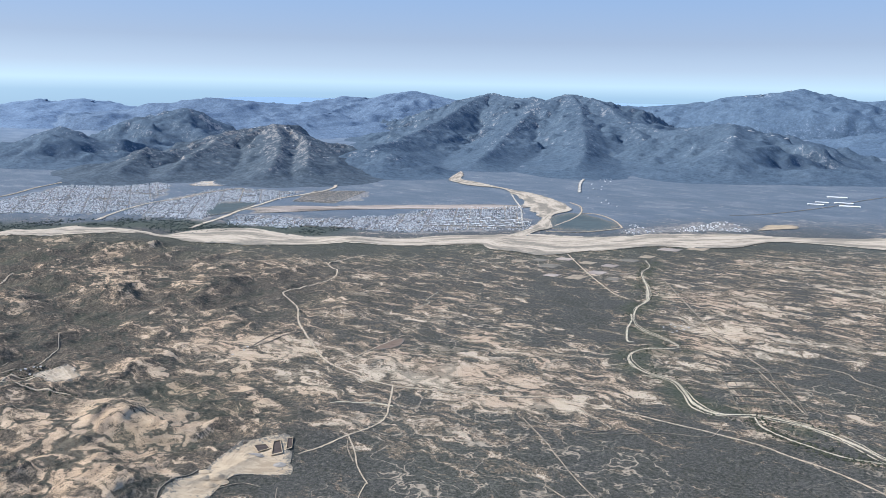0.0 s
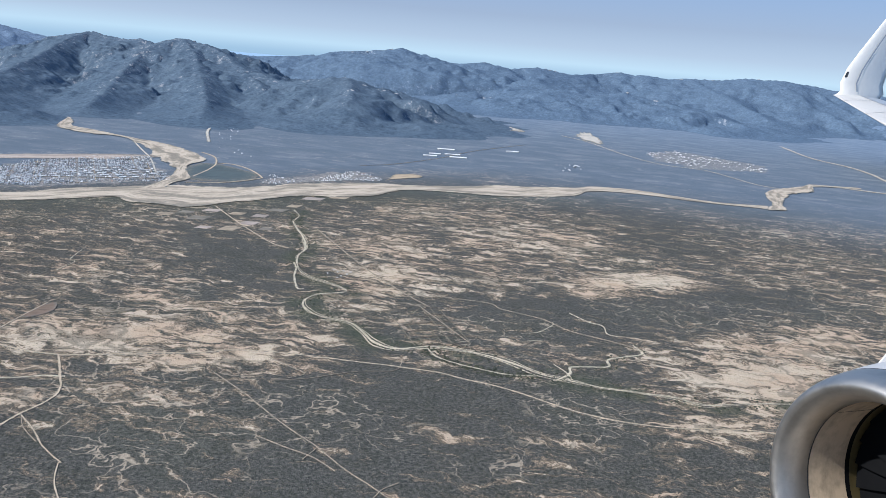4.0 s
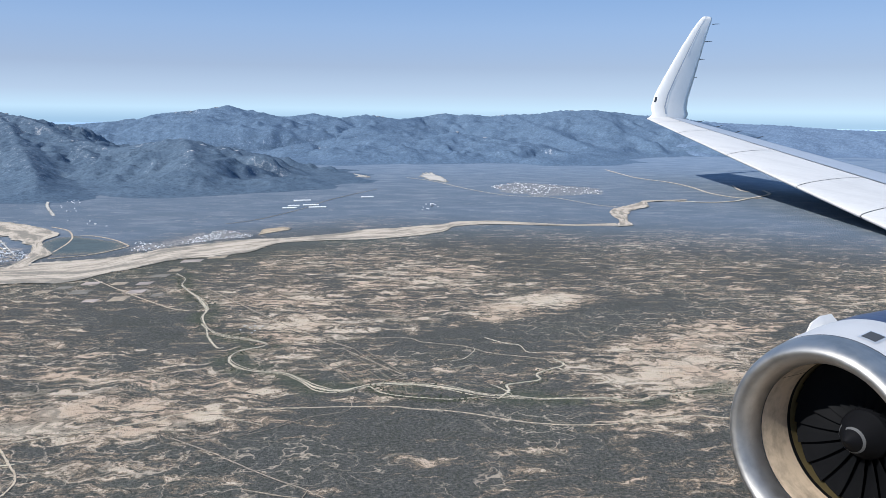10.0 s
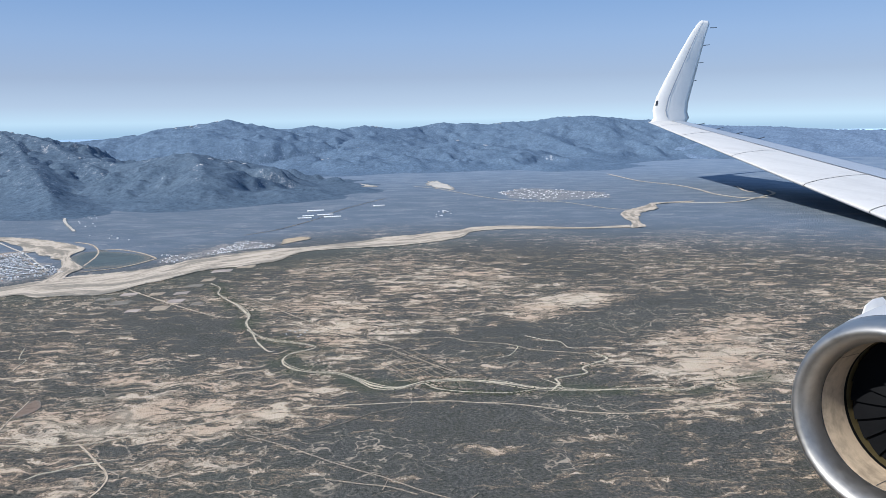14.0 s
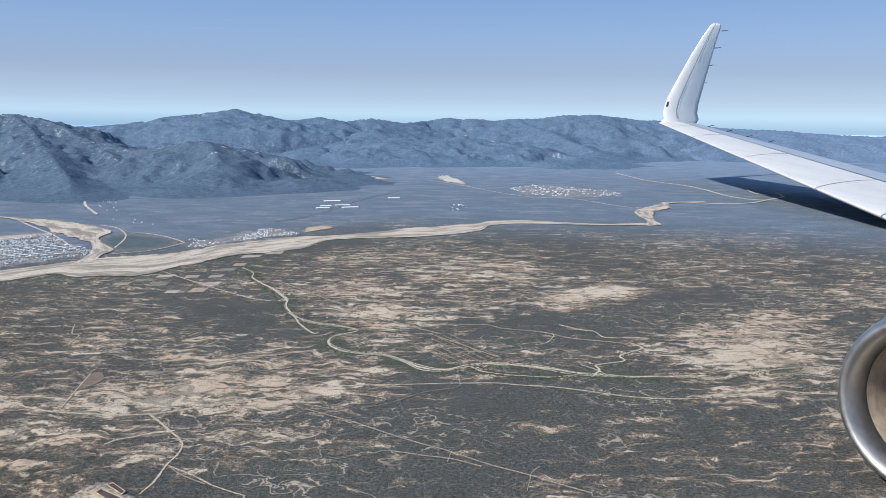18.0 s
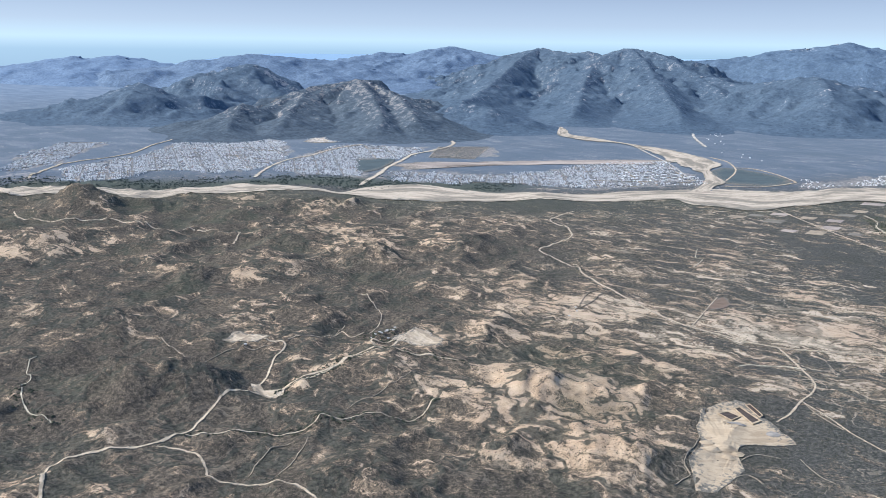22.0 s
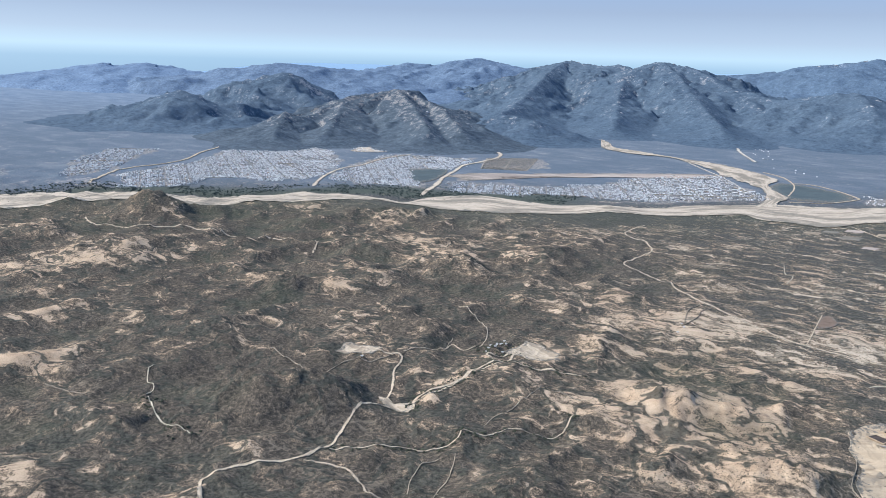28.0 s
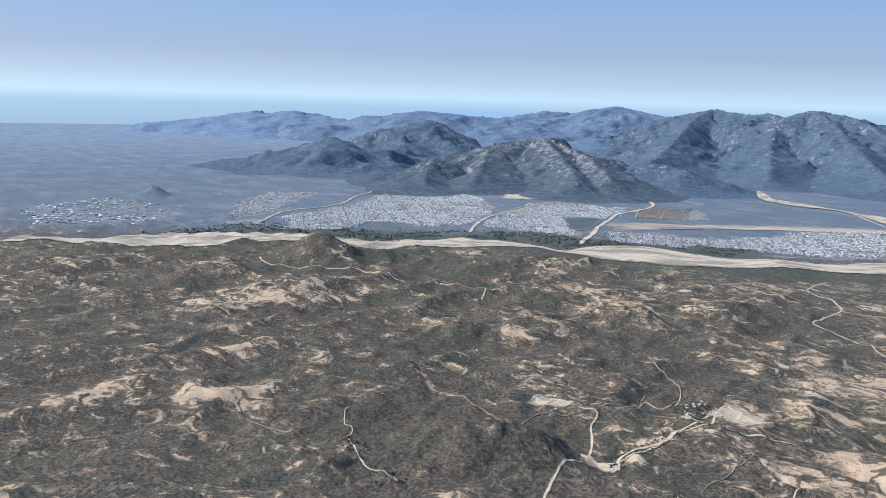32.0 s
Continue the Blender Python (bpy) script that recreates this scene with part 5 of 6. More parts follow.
M_DIM = sand("faint_lane", (0.19, 0.16, 0.12), (0.25, 0.21, 0.16), (0.15, 0.125, 0.1), 0.12)
M_PLOT_GREY = sand("fallow_plot", (0.20, 0.18, 0.15), (0.27, 0.24, 0.2), (0.16, 0.15, 0.12), 0.1)
M_FIELD = sand("graded_lots", (0.38, 0.31, 0.265), (0.50, 0.42, 0.36), (0.27, 0.23, 0.205), 0.03)
for poly, turn, plot, row, fill, label in (
        (TOWN_A, 32, 2.6, 2.9, 1.1, "low houses at the thin western edge of town"),
        (TOWN_B, 47, 2.3, 2.6, 1.5, "dense pale low houses on a street grid"),
        (TOWN_C, 38, 2.3, 2.6, 1.4, "dense low houses between two washes"),
        (TOWN_D, 22, 2.5, 2.8, 1.2, "white and grey houses near the river"),
        (LEFT_FAR, 30, 6.0, 6.0, 0.5, "scattered pale houses west of town"),
        (TOWN_F, 40, 3.0, 3.4, 0.75, "small hillside settlement of pale houses"),
        (FOOT_HAMLET, 40, 9.0, 10.0, 0.28, "scattered ranch houses below the mountain"),
        (WHITE_BARE, 38, 2.6, 4.0, 1.6, "white row houses on a cleared terrace above town"),
        (EAST_HAMLET, 15, 5.0, 6.0, 0.35, "few pale houses on the valley floor"),
        (FAR_TOWN, 20, 7.5, 9.0, 0.55, "scattered far houses in the valley")):
    town(poly, turn, plot, row, fill, label, (0.4, 0.85) if poly is TOWN_F else (0.55, 1.15) if plot < 4 else (0.5, 1.1) if poly is FOOT_HAMLET else (0.9, 2.2))


def streets(poly, turn, gap, half, label):
    """Main streets of a town, cut off at its outline."""
    p = np.array(poly, float)
    for angle in (turn, turn + 90):
        c, s = math.cos(radians(angle)), math.sin(radians(angle))
        u0, v0 = p[:, 0] * c + p[:, 1] * s, -p[:, 0] * s + p[:, 1] * c
        u = np.arange(u0.min(), u0.max(), 4.0)
        for v in np.arange(v0.min() + gap * 0.5, v0.max(), gap * (1.0 if angle == turn else 1.7)):
            x, y = u * c - v * s, u * s + v * c
            ok = np.flatnonzero(inside(x, y, poly))
            if len(ok) > 8:
                a, b = ok[0] + 1, ok[-1] - 1
                m = (a + b) // 2
                road("street", [(x[a], y[a]), (x[m], y[m]), (x[b], y[b])], half, M_ROAD, label)


for poly, turn, gap in ((TOWN_A, 32, 40), (TOWN_B, 47, 34), (TOWN_C, 38, 34), (TOWN_D, 22, 30), (TOWN_E, 24, 30)):
    streets(poly, turn, gap * 1.3, 0.75, "straight pale unpaved street of the town")


def roof_hall(name, x, y, a, b, h, turn, wall, roof, label, category="hall"):
    """A long hall with a shallow gable roof."""
    e = tagged(new(name), label, category, "halls of the industrial quarter")
    e.matrix_world = pose(x, y, float(settle(np.array(x), np.array(y))), 0, 0, turn)
    bm = bmesh.new()
    bmesh.ops.create_cube(bm, size=1.0, matrix=Matrix.Translation((0, 0, h / 2 - 0.5)) @ Matrix.Diagonal((2 * a, 2 * b, h + 1, 1)))
    part("wall", bm, wall, e)
    bm = bmesh.new()
    v = [bm.verts.new(q) for q in ((-a - 0.3, -b - 0.3, h), (a + 0.3, -b - 0.3, h), (a + 0.3, b + 0.3, h), (-a - 0.3, b + 0.3, h), (-a - 0.3, 0, h + b * 0.22), (a + 0.3, 0, h + b * 0.22))]
    for f in ((0, 1, 5, 4), (3, 4, 5, 2), (0, 4, 3), (1, 2, 5), (0, 3, 2, 1)):
        bm.faces.new([v[i] for i in f])
    part("roof", bm, roof, e)
    return e


M_WHITE = plain("white_sheet_metal", (0.78, 0.78, 0.77), 0.5, 0.0, 0.10, 0.2)
M_GREYWALL = plain("grey_wall", (0.45, 0.44, 0.42), 0.8, 0.0, 0.12, 0.3)
town(TOWN_E, 24, 2.7, 3.0, 1.0, "white low buildings of an industrial quarter", (0.5, 1.25), 4)
hall = None
pe = np.array(TOWN_E, float)
for k in range(46):
    # rows of white halls near the river bend
    row, col = divmod(k, 8)
    x, y = -505 + col * 13 + row * 4.0, 930 + row * 17 + col * 6.5
    if not inside(np.array([x]), np.array([y]), TOWN_E)[0]:
        continue
    if hall is None:
        hall = roof_hall("industrial_hall", x, y, 3.6, 1.2, 0.6, 27, M_GREYWALL, M_WHITE, "white-roofed long industrial hall in a row")
    else:
        copy_thing(hall, pose(x, y, float(settle(np.array(x), np.array(y))), 0, 0, 27 + 90 * (k % 5 == 0)))
patch("graded_strip", STRIP, M_FIELD, "long graded strip of pinkish bare earth", "clearing", 0.12, 8.0, 18)
patch("dark_block", DARK_BLOCK, M_GREENFIELD, "dark undeveloped block of land inside the town", "field", 0.16, 8.0, 3)
patch("white_clearing", WHITE_BARE, M_SAND, "white cleared ground above the town", "clearing", 0.12, 8.0, 14)


def grid_lanes(quad, across, along, half, label, mat):
    a, b, c, d = [np.array(q, float) for q in quad]
    for k in range(across + 1):
        u = k / across
        p, q = a + (b - a) * u, d + (c - d) * u
        road("lane", [tuple(p), tuple((p + q) / 2), tuple(q)], half, mat, label, 0.3)
    for k in range(along + 1):
        u = k / along
        p, q = a + (d - a) * u, b + (c - b) * u
        road("lane", [tuple(p), tuple((p + q) / 2), tuple(q)], half, mat, label, 0.3)


grid_lanes(ESTATE, 6, 5, 0.2, "faint lane of a plotted empty estate", M_DIM)
grid_lanes([FIELD_GRID[0], FIELD_GRID[1], FIELD_GRID[2], FIELD_GRID[4]], 18, 2, 0.7, "pale lane between empty building lots", M_SAND)

for k, (x, y, a, b) in enumerate(FARM_PLOTS):
    c, s = math.cos(0.05), math.sin(0.05)
    u, v = np.meshgrid(np.linspace(-1, 1, 9), np.linspace(-1, 1, 7))
    gx, gy = x + u * a * c - v * b * s + 0.25 * b * v, y + u * a * s + v * b * c
    me = grid_mesh("farm_plot", gx, gy, settle(gx, gy) + 0.1 + 0.004 * k - 0.4 * ((np.abs(u) > 0.99) | (np.abs(v) > 0.99)), (M_FIELD, M_TRACK, M_PLOT_GREY)[k % 3], soft=False)
    tagged(new("farm_plot", me), "small bare farm plot near the river", "field", kind="structure")
# white sheds and ponds far out on the valley floor
for x, y, a, b in ((-43, 1580, 16, 5), (-30, 1500, 14, 4), (-62, 1490, 10, 4), (-20, 1460, 15, 5), (-70, 1455, 12, 4), (90, 1640, 12, 4)):
    roof_hall("greenhouse", x, y, a, b, 0.8, 8, M_GREYWALL, M_WHITE, "long white greenhouse out on the valley floor", "greenhouse")


house = None
for k, (x, y) in enumerate(HAMLET):
    turn = (20, 65, 110, 35)[k % 4]
    if house is None:
        house = roof_hall("farmhouse", x, y, 0.55, 0.38, 0.3, turn, M_GREYWALL, M_GREYWALL, "small pale farmhouse with a low gable roof", "house")
        house["group"] = "farmhouses of the hamlets"
    else:
        copy_thing(house, pose(x, y, float(settle(np.array(float(x)), np.array(float(y)))), 0, 0, turn))


# ---- quarry ----
def heap(name, x, y, rx, ry, h, turn, mat, label):
    """A slumped heap of earth, or a pit where h is negative."""
    u, a = np.meshgrid(np.linspace(0, 1, 9), np.linspace(0, 2 * math.pi, 29))
    wob = 1 + 0.35 * (fbm(np.cos(a) * 2 + x, np.sin(a) * 2 + y, 3, 8) - 0.5)
    c, s = math.cos(radians(turn)), math.sin(radians(turn))
    px, py = rx * u * wob * np.cos(a), ry * u * wob * np.sin(a)
    gx, gy = x + px * c - py * s, y + px * s + py * c
    gz = settle(gx, gy) + 0.3 + h * smooth(1.0, 0.25, u) * (0.75 + 0.5 * fbm(gx / 2, gy / 2, 3, 9))
    return tagged(new(name, grid_mesh(name, gx, gy, gz, mat)), label, "earth heap")


def basin(name, poly, mat, label, depth=0.8):
    """A lined basin: a low wall round a dark floor."""
    e = tagged(new(name), label, "basin")
    q = [Vector((x, y, float(settle(np.array(float(x)), np.array(float(y)))) + 0.35)) for x, y in poly]
    mid = sum(q, Vector()) / len(q)
    bm = bmesh.new()
    inner = [bm.verts.new(p.lerp(mid, 0.10)) for p in q]
    bm.faces.new(inner)
    part("floor", bm, mat, e, "dark basin floor")
    for a, b in zip(q, q[1:] + q[:1]):
        bm = bmesh.new()
        rows = []
        for p in (a, b):
            out, inn = p, p.lerp(mid, 0.12)
            rows.append([bm.verts.new(out), bm.verts.new(out + Vector((0, 0, depth))), bm.verts.new(inn + Vector((0, 0, depth))), bm.verts.new(inn - Vector((0, 0, 0.2)))])
        for k in range(3):
            bm.faces.new((rows[0][k], rows[0][k + 1], rows[1][k + 1], rows[1][k]))
        part("bank", bm, M_QUARRY, e)
    return e


# dark brown earth for the basin and pit floors
M_PIT = sand("dark_earth", (0.075, 0.06, 0.055), (0.11, 0.088, 0.078), (0.06, 0.05, 0.045), 0.3)
M_GRAVEL = sand("grey_gravel", (0.30, 0.27, 0.24), (0.38, 0.35, 0.31), (0.24, 0.22, 0.2), 0.3)
basin("quarry_basin", QUARRY_BASIN, M_PIT, "long dark basin walled with bare earth", 0.4)
basin("quarry_basin", QUARRY_BASIN_B, M_PIT, "narrow dark basin beside a pale shelf", 0.35)
basin("quarry_pit", QUARRY_PIT, M_PIT, "dark excavated pit in tan earth", 0.3)
hx, hy = np.mean(QUARRY_HEAP, axis=0)
for dx, dy, rx, ry, h in ((0, 0, 3.2, 1.8, 1.0), (3.5, -1.0, 2.2, 1.6, 0.8), (-3.0, 1.2, 2.0, 1.5, 0.7), (17, -3, 3.0, 2.2, 0.5), (1, -27, 4.5, 3.0, 1.6), (-4, -31, 4.0, 3.0, 1.3), (3, -34, 3.2, 2.2, 1.2), (6, -29, 2.5, 2.0, 1.0), (-7, -26, 3.0, 2.0, 0.9)):
    heap("spoil_mound", hx + dx, hy + dy, rx, ry, 0.55 * h, 30, M_GRAVEL if dx in (0, 17, 3.5) else M_QUARRY, "slumped heap of dug earth in the quarry")


# ---- shrubs and trees ----
def leaf_material(name, dark, light):
    m, n, l, bs = material(name)
    rnd = n.new("ShaderNodeNewGeometry").outputs["Random Per Island"]
    l.new(ramp(n, l, rnd, [(0.0, dark), (0.6, tuple((a + b) / 2 for a, b in zip(dark, light))), (1.0, light)]), bs.inputs["Base Color"])
    bs.inputs["Roughness"].default_value = 0.9
    bs.inputs["Specular IOR Level"].default_value = 0.15
    return m


def clumps(name, x, y, size, material_, label, lift=0.0):
    """Rounded uneven bushes of twelve faces each."""
    n = len(x)
    a = rng.uniform(0, 6.28, n)
    co = np.zeros((n, 9, 3))
    co[:, 0] = np.stack([x + rng.normal(0, 0.2, n) * size, y + rng.normal(0, 0.2, n) * size, np.full(n, 1.0)], 1)
    for k in range(4):
        for ring, (rad, hgt) in enumerate(((1.0, 0.0), (0.85, 0.62))):
            r = size * rad * rng.uniform(0.65, 1.25, n)
            co[:, 1 + ring * 4 + k, 0] = x + r * np.cos(a + k * 1.5708)
            co[:, 1 + ring * 4 + k, 1] = y + r * np.sin(a + k * 1.5708)
            co[:, 1 + ring * 4 + k, 2] = hgt * rng.uniform(0.75, 1.25, n)
    z = rise(x, y)
    co[:, :, 2] = z[:, None] - 0.05 + co[:, :, 2] * size[:, None] * 0.95 + lift
    tri = []
    for k in range(4):
        j = (k + 1) % 4
        tri += [(1 + k, 1 + j, 5 + j), (1 + k, 5 + j, 5 + k), (5 + k, 5 + j, 0)]
    faces = (np.arange(n)[:, None, None] * 9 + np.array(tri)[None]).reshape(-1, 3)
    return tagged(new(name, loose_mesh(name, co.reshape(-1, 3), faces, material_)), label, "shrubs", kind="stuff")


M_SHRUB = leaf_material("thorn_scrub", (0.042, 0.044, 0.034), (0.120, 0.112, 0.080))
M_TREE = leaf_material("green_trees", (0.040, 0.048, 0.034), (0.095, 0.100, 0.068))
M_GROVE = leaf_material("river_grove", (0.028, 0.042, 0.040), (0.075, 0.095, 0.085))


def scatter(count, near, far, seed):
    """Places seen from the flight, thinning with distance."""
    r = rng.uniform(far ** -0.2, near ** -0.2, count) ** -5.0
    a = np.radians(rng.uniform(-62, 52, count))
    return SEAT[0] + rng.uniform(-160, 150, count) + r * np.sin(a), SEAT[1] + r * np.cos(a)


x, y = scatter(150000, 190, 700, 3)
thick = fbm(x / 30, y / 30, 4, 77)
keep = rng.random(len(x)) < smooth(0.42, 0.60, thick)
for line, wide in ((ROAD_MAIN, 2.2), (ROAD_HILLS, 2.3), (ROAD_QUARRY, 1.8), (STREAM, 4.0), (ROAD_PAD, 1.6), (ROAD_LOOP, 1.3), (WASH_VILLAGE, 1.8), (ROAD_SOUTH, 1.0)):
    keep &= to_line(x, y, line)[0] > wide
for poly in (QUARRY, PAD):
    keep &= ~inside(x, y, poly)
keep &= y < np.interp(x, [p[0] for p in RIVER_NEAR], [p[1] for p in RIVER_NEAR]) - 8
x, y = x[keep], y[keep]
clumps("scrub", x, y, rng.uniform(0.14, 0.34, len(x)), M_SHRUB, "dark thorny desert bushes dotted over the plain")


def along(line, count, spread, near):
    p = curve([(a, b, 0) for a, b in line], 3.0)
    k = rng.integers(0, len(p), count)
    off = rng.normal(0, spread, (count, 2))
    q = p[k, :2] + off
    keep = to_line(q[:, 0], q[:, 1], line)[0] > near
    return q[keep, 0], q[keep, 1]


spots = [along(STREAM, 1500, 5.0, 2.6), along(STREAM_B, 500, 3.0, 1.2), along(ROAD_VALLEY, 300, 1.3, 0.8), along(WASH_VILLAGE, 500, 1.8, 1.4), along(VILLAGE + VILLAGE[:1], 120, 4.5, 0.1),
         along(STREAM_HOOK, 200, 3.0, 1.6), along(LEFT_WASH_B, 90, 4.0, 0.9)]
x, y = np.concatenate([q[0] for q in spots]), np.concatenate([q[1] for q in spots])
clumps("wash_trees", x, y, rng.uniform(0.35, 0.85, len(x)), M_TREE, "green trees lining the dry washes")
p = curve([(a, b, 0) for a, b in RIVER_FAR], 3.0)
k = rng.integers(0, len(p), 9000)
x, y = p[k, 0] + rng.normal(0, 14, 9000), p[k, 1] + rng.uniform(12, 95, 9000)
keep = (x > -1130) & (x < -560) & (fbm(x / 35, y / 35, 3, 99) > 0.38)
for poly in (TOWN_A, TOWN_B, TOWN_C, TOWN_D, TOWN_E):
    keep &= ~inside(x, y, poly)
clumps("river_grove", x[keep], y[keep], rng.uniform(0.6, 1.5, keep.sum()), M_GROVE, "dark green palm groves along the river bank")


# ---- the aircraft the camera rides in: starboard wing and engine ----
AHEAD, ABEAM = Vector((-0.9449, -0.3273, 0)), Vector((-0.3273, 0.9449, 0))
CABIN = Vector((-106.9, -35.4, 166.7))


def aboard(scale):
    """The axes of the aircraft: x ahead, y to starboard, z up, in aircraft metres enlarged by scale to fit the camera's
    view.
    """
    m = Matrix.Identity(4)
    for i, axis in enumerate((AHEAD, ABEAM, Vector((0, 0, 1)))):
        for j in range(3):
            m[j][i] = axis[j] * scale
    m.translation = CABIN
    return m


def paint(name, colour, rough, metal, streaks, spec=0.5):
    """Aircraft paint or bare metal with streaky dirt."""
    m, n, l, bs = material(name)
    pos = n.new("ShaderNodeTexCoord").outputs["Object"]
    dirt = noise_node(n, l, pos, 1.4, 6, 0.65, (0.5, 2.5, 1), 0)
    small = noise_node(n, l, pos, 9.0, 4, 0.6)
    f = maths(n, l, "ADD", maths(n, l, "MULTIPLY", dirt, 0.7), maths(n, l, "MULTIPLY", small, 0.3))
    l.new(ramp(n, l, f, [(0.32, tuple(c * (1 - streaks) for c in colour)), (0.55, colour)]), bs.inputs["Base Color"])
    l.new(maths(n, l, "ADD", maths(n, l, "MULTIPLY", small, 0.2), rough - 0.1), bs.inputs["Roughness"])
    bs.inputs["Metallic"].default_value = metal
    bs.inputs["Specular IOR Level"].default_value = spec
    return m


M_WING = paint("wing_white", (0.62, 0.60, 0.565), 0.55, 0.0, 0.16)
M_WINGGREY = paint("wing_grey", (0.38, 0.415, 0.46), 0.45, 0.0, 0.15)
M_WINGLET = paint("winglet_white", (0.84, 0.81, 0.75), 0.45, 0.0, 0.06)
M_SEAM = plain("dark_seam", (0.05, 0.055, 0.06), 0.7)
M_LIP = paint("polished_lip", (0.49, 0.47, 0.44), 0.48, 1.0, 0.3)
M_LINER = paint("beige_liner", (0.58, 0.46, 0.33), 0.6, 0.0, 0.6)
# fan colours near black: the shade inside the inlet is put into them
M_DARK = plain("fan_shade_black", (0.006, 0.0065, 0.008), 0.65, spec=0.08)
M_BLADE_SHADED = paint("fan_blade", (0.005, 0.0055, 0.0065), 0.65, 0.0, 0.3, 0.06)
M_COWL = paint("cowl_white", (0.46, 0.465, 0.47), 0.55, 0.0, 0.10, 0.3)
M_BLUE = paint("cowl_blue", (0.030, 0.045, 0.095), 0.4, 0.0, 0.15, 0.4)
M_BRASS = paint("abradable_ring", (0.15, 0.12, 0.055), 0.5, 0.4, 0.4)


def loft(sections, closed=False):
    bm = bmesh.new()
    rings = [[bm.verts.new(p) for p in sec] for sec in sections]
    for a, b in zip(rings, rings[1:]):
        n = len(a)
        for k in range(n if closed else n - 1):
            bm.faces.new((a[k], a[(k + 1) % n], b[(k + 1) % n], b[k]))
    for f in bm.faces:
        f.smooth = True
    return bm


def lead(r):
    return -15.72 + (15.9 - r) * 0.52 if r > 4 else -9.5


def trail(r):
    return -17.15 + (16.0 - r) * 0.265


def height(r):
    return -0.05 + (r - 15.9) * 0.1435


def wing_point(r, c, upper):
    """A place on the wing's skin: c is the share of the chord."""
    chord = lead(r) - trail(r)
    t = 0.115 * 5 * (0.2969 * math.sqrt(c) - 0.126 * c - 0.3516 * c * c + 0.2843 * c ** 3 - 0.1036 * c ** 4)
    z = (t * 0.28 if upper else -t * 0.7) + 0.018 * math.sin(math.pi * c) - 0.0 * c
    return Vector((lead(r) - c * chord, r, height(r) + z * chord))


wing = tagged(new("aircraft_wing"), "white jet airliner wing with grey rear panels and an upturned tip", "aircraft wing")
# enlarged about the cabin so the wing drifts little in the camera's view
wing.matrix_world = aboard(106)
SPLIT = 0.54
spans = [5.5, 6.9, 8.6, 11.2, 13.75, 15.2, 16.0]
for a, b in zip(spans, spans[1:]):
    # one leading panel: from the lower edge round the nose to the split line
    secs = []
    for r in np.linspace(a + 0.012, b - 0.012, 5):
        secs.append([wing_point(r, c, False) for c in (0.16, 0.10, 0.05, 0.02, 0.006)] + [wing_point(r, c, True) for c in (0.0, 0.004, 0.012, 0.03, 0.06, 0.11, 0.18, 0.27, 0.37, 0.48, SPLIT)])
    part("leading_panel", loft(secs), M_WING, wing)
    bm = loft([[wing_point(r, c, True) - Vector((0, 0, 0.015)) for c in (0.0, 0.01, 0.03, 0.08, 0.16, 0.28)] for r in (b - 0.018, b + 0.018)])
    part("seam", bm, M_SEAM, wing)
secs = [[wing_point(r, c, True) for c in (SPLIT + 0.022, 0.68, 0.76, 0.84, 0.92, 0.97, 1.0)] + [wing_point(r, 0.995, False)] for r in np.linspace(5.5, 16.0, 24)]
part("rear_panel", loft(secs), M_WINGGREY, wing, "blue-grey rear wing panel")
secs = [[wing_point(r, c, True) - Vector((0, 0, 0.02)) for c in (SPLIT - 0.03, SPLIT + 0.04)] for r in np.linspace(5.5, 16.0, 24)]
part("hinge_line", loft(secs), M_SEAM, wing, "dark hinge line along the wing")
secs = [[wing_point(r, c, False) for c in (0.16, 0.3, 0.5, 0.7, 0.9, 0.995)] for r in np.linspace(5.5, 16.0, 12)]
part("lower_skin", loft(secs), M_WINGGREY, wing)
# upturned tip: leading and trailing edge, foot to point
TIP = [((-15.74, 15.94, -0.06), (-17.15, 15.96, -0.05)), ((-15.94, 15.98, 0.07), (-17.27, 15.98, 0.07)), ((-15.96, 16.05, 0.27), (-17.27, 16.05, 0.23)), ((-16.13, 16.1, 0.6), (-17.36, 16.1, 0.51)), ((-16.56, 16.25, 1.03), (-17.67, 16.25, 0.94)),
       ((-17.31, 16.42, 1.84), (-18.08, 16.42, 1.62)), ((-17.9, 16.6, 2.37), (-18.5, 16.6, 2.3)), ((-18.34, 16.74, 2.7), (-18.82, 16.74, 2.72)), ((-18.5, 16.77, 2.79), (-18.8, 16.77, 2.8))]
sections = []
for fore, aft in TIP:
    fore, aft = Vector(fore), Vector(aft)
    chord = (fore - aft).length
    sec = []
    for c in (0, 0.02, 0.08, 0.2, 0.4, 0.65, 0.88, 1.0):
        t = 0.10 * chord * math.sin(math.pi * min(1, c ** 0.6)) * 0.5
        sec.append(fore.lerp(aft, c) + Vector((0, -t, t * 0.15)))
    for c in (0.88, 0.65, 0.4, 0.2, 0.08, 0.02):
        t = 0.10 * chord * math.sin(math.pi * min(1, c ** 0.6)) * 0.5
        sec.append(fore.lerp(aft, c) + Vector((0, t, -t * 0.15)))
    sections.append(sec)
bm = loft(sections, True)
bm.faces.new([v for v in bm.verts][-14:])
part("winglet", bm, M_WINGLET, wing, "upturned white winglet")
# added grey strip: draws the line where the lit leading edge ends
secs = []
for fore, aft in TIP[1:]:
    fore, aft = Vector(fore), Vector(aft)
    chord = (fore - aft).length
    secs.append([fore.lerp(aft, c) + Vector((0, -0.056 * chord - 0.004, 0.008 * chord)) for c in (0.30, 0.335)])
part("winglet_ridge_strip", loft(secs), M_WINGGREY, wing, "fine grey line along the winglet's lit edge")
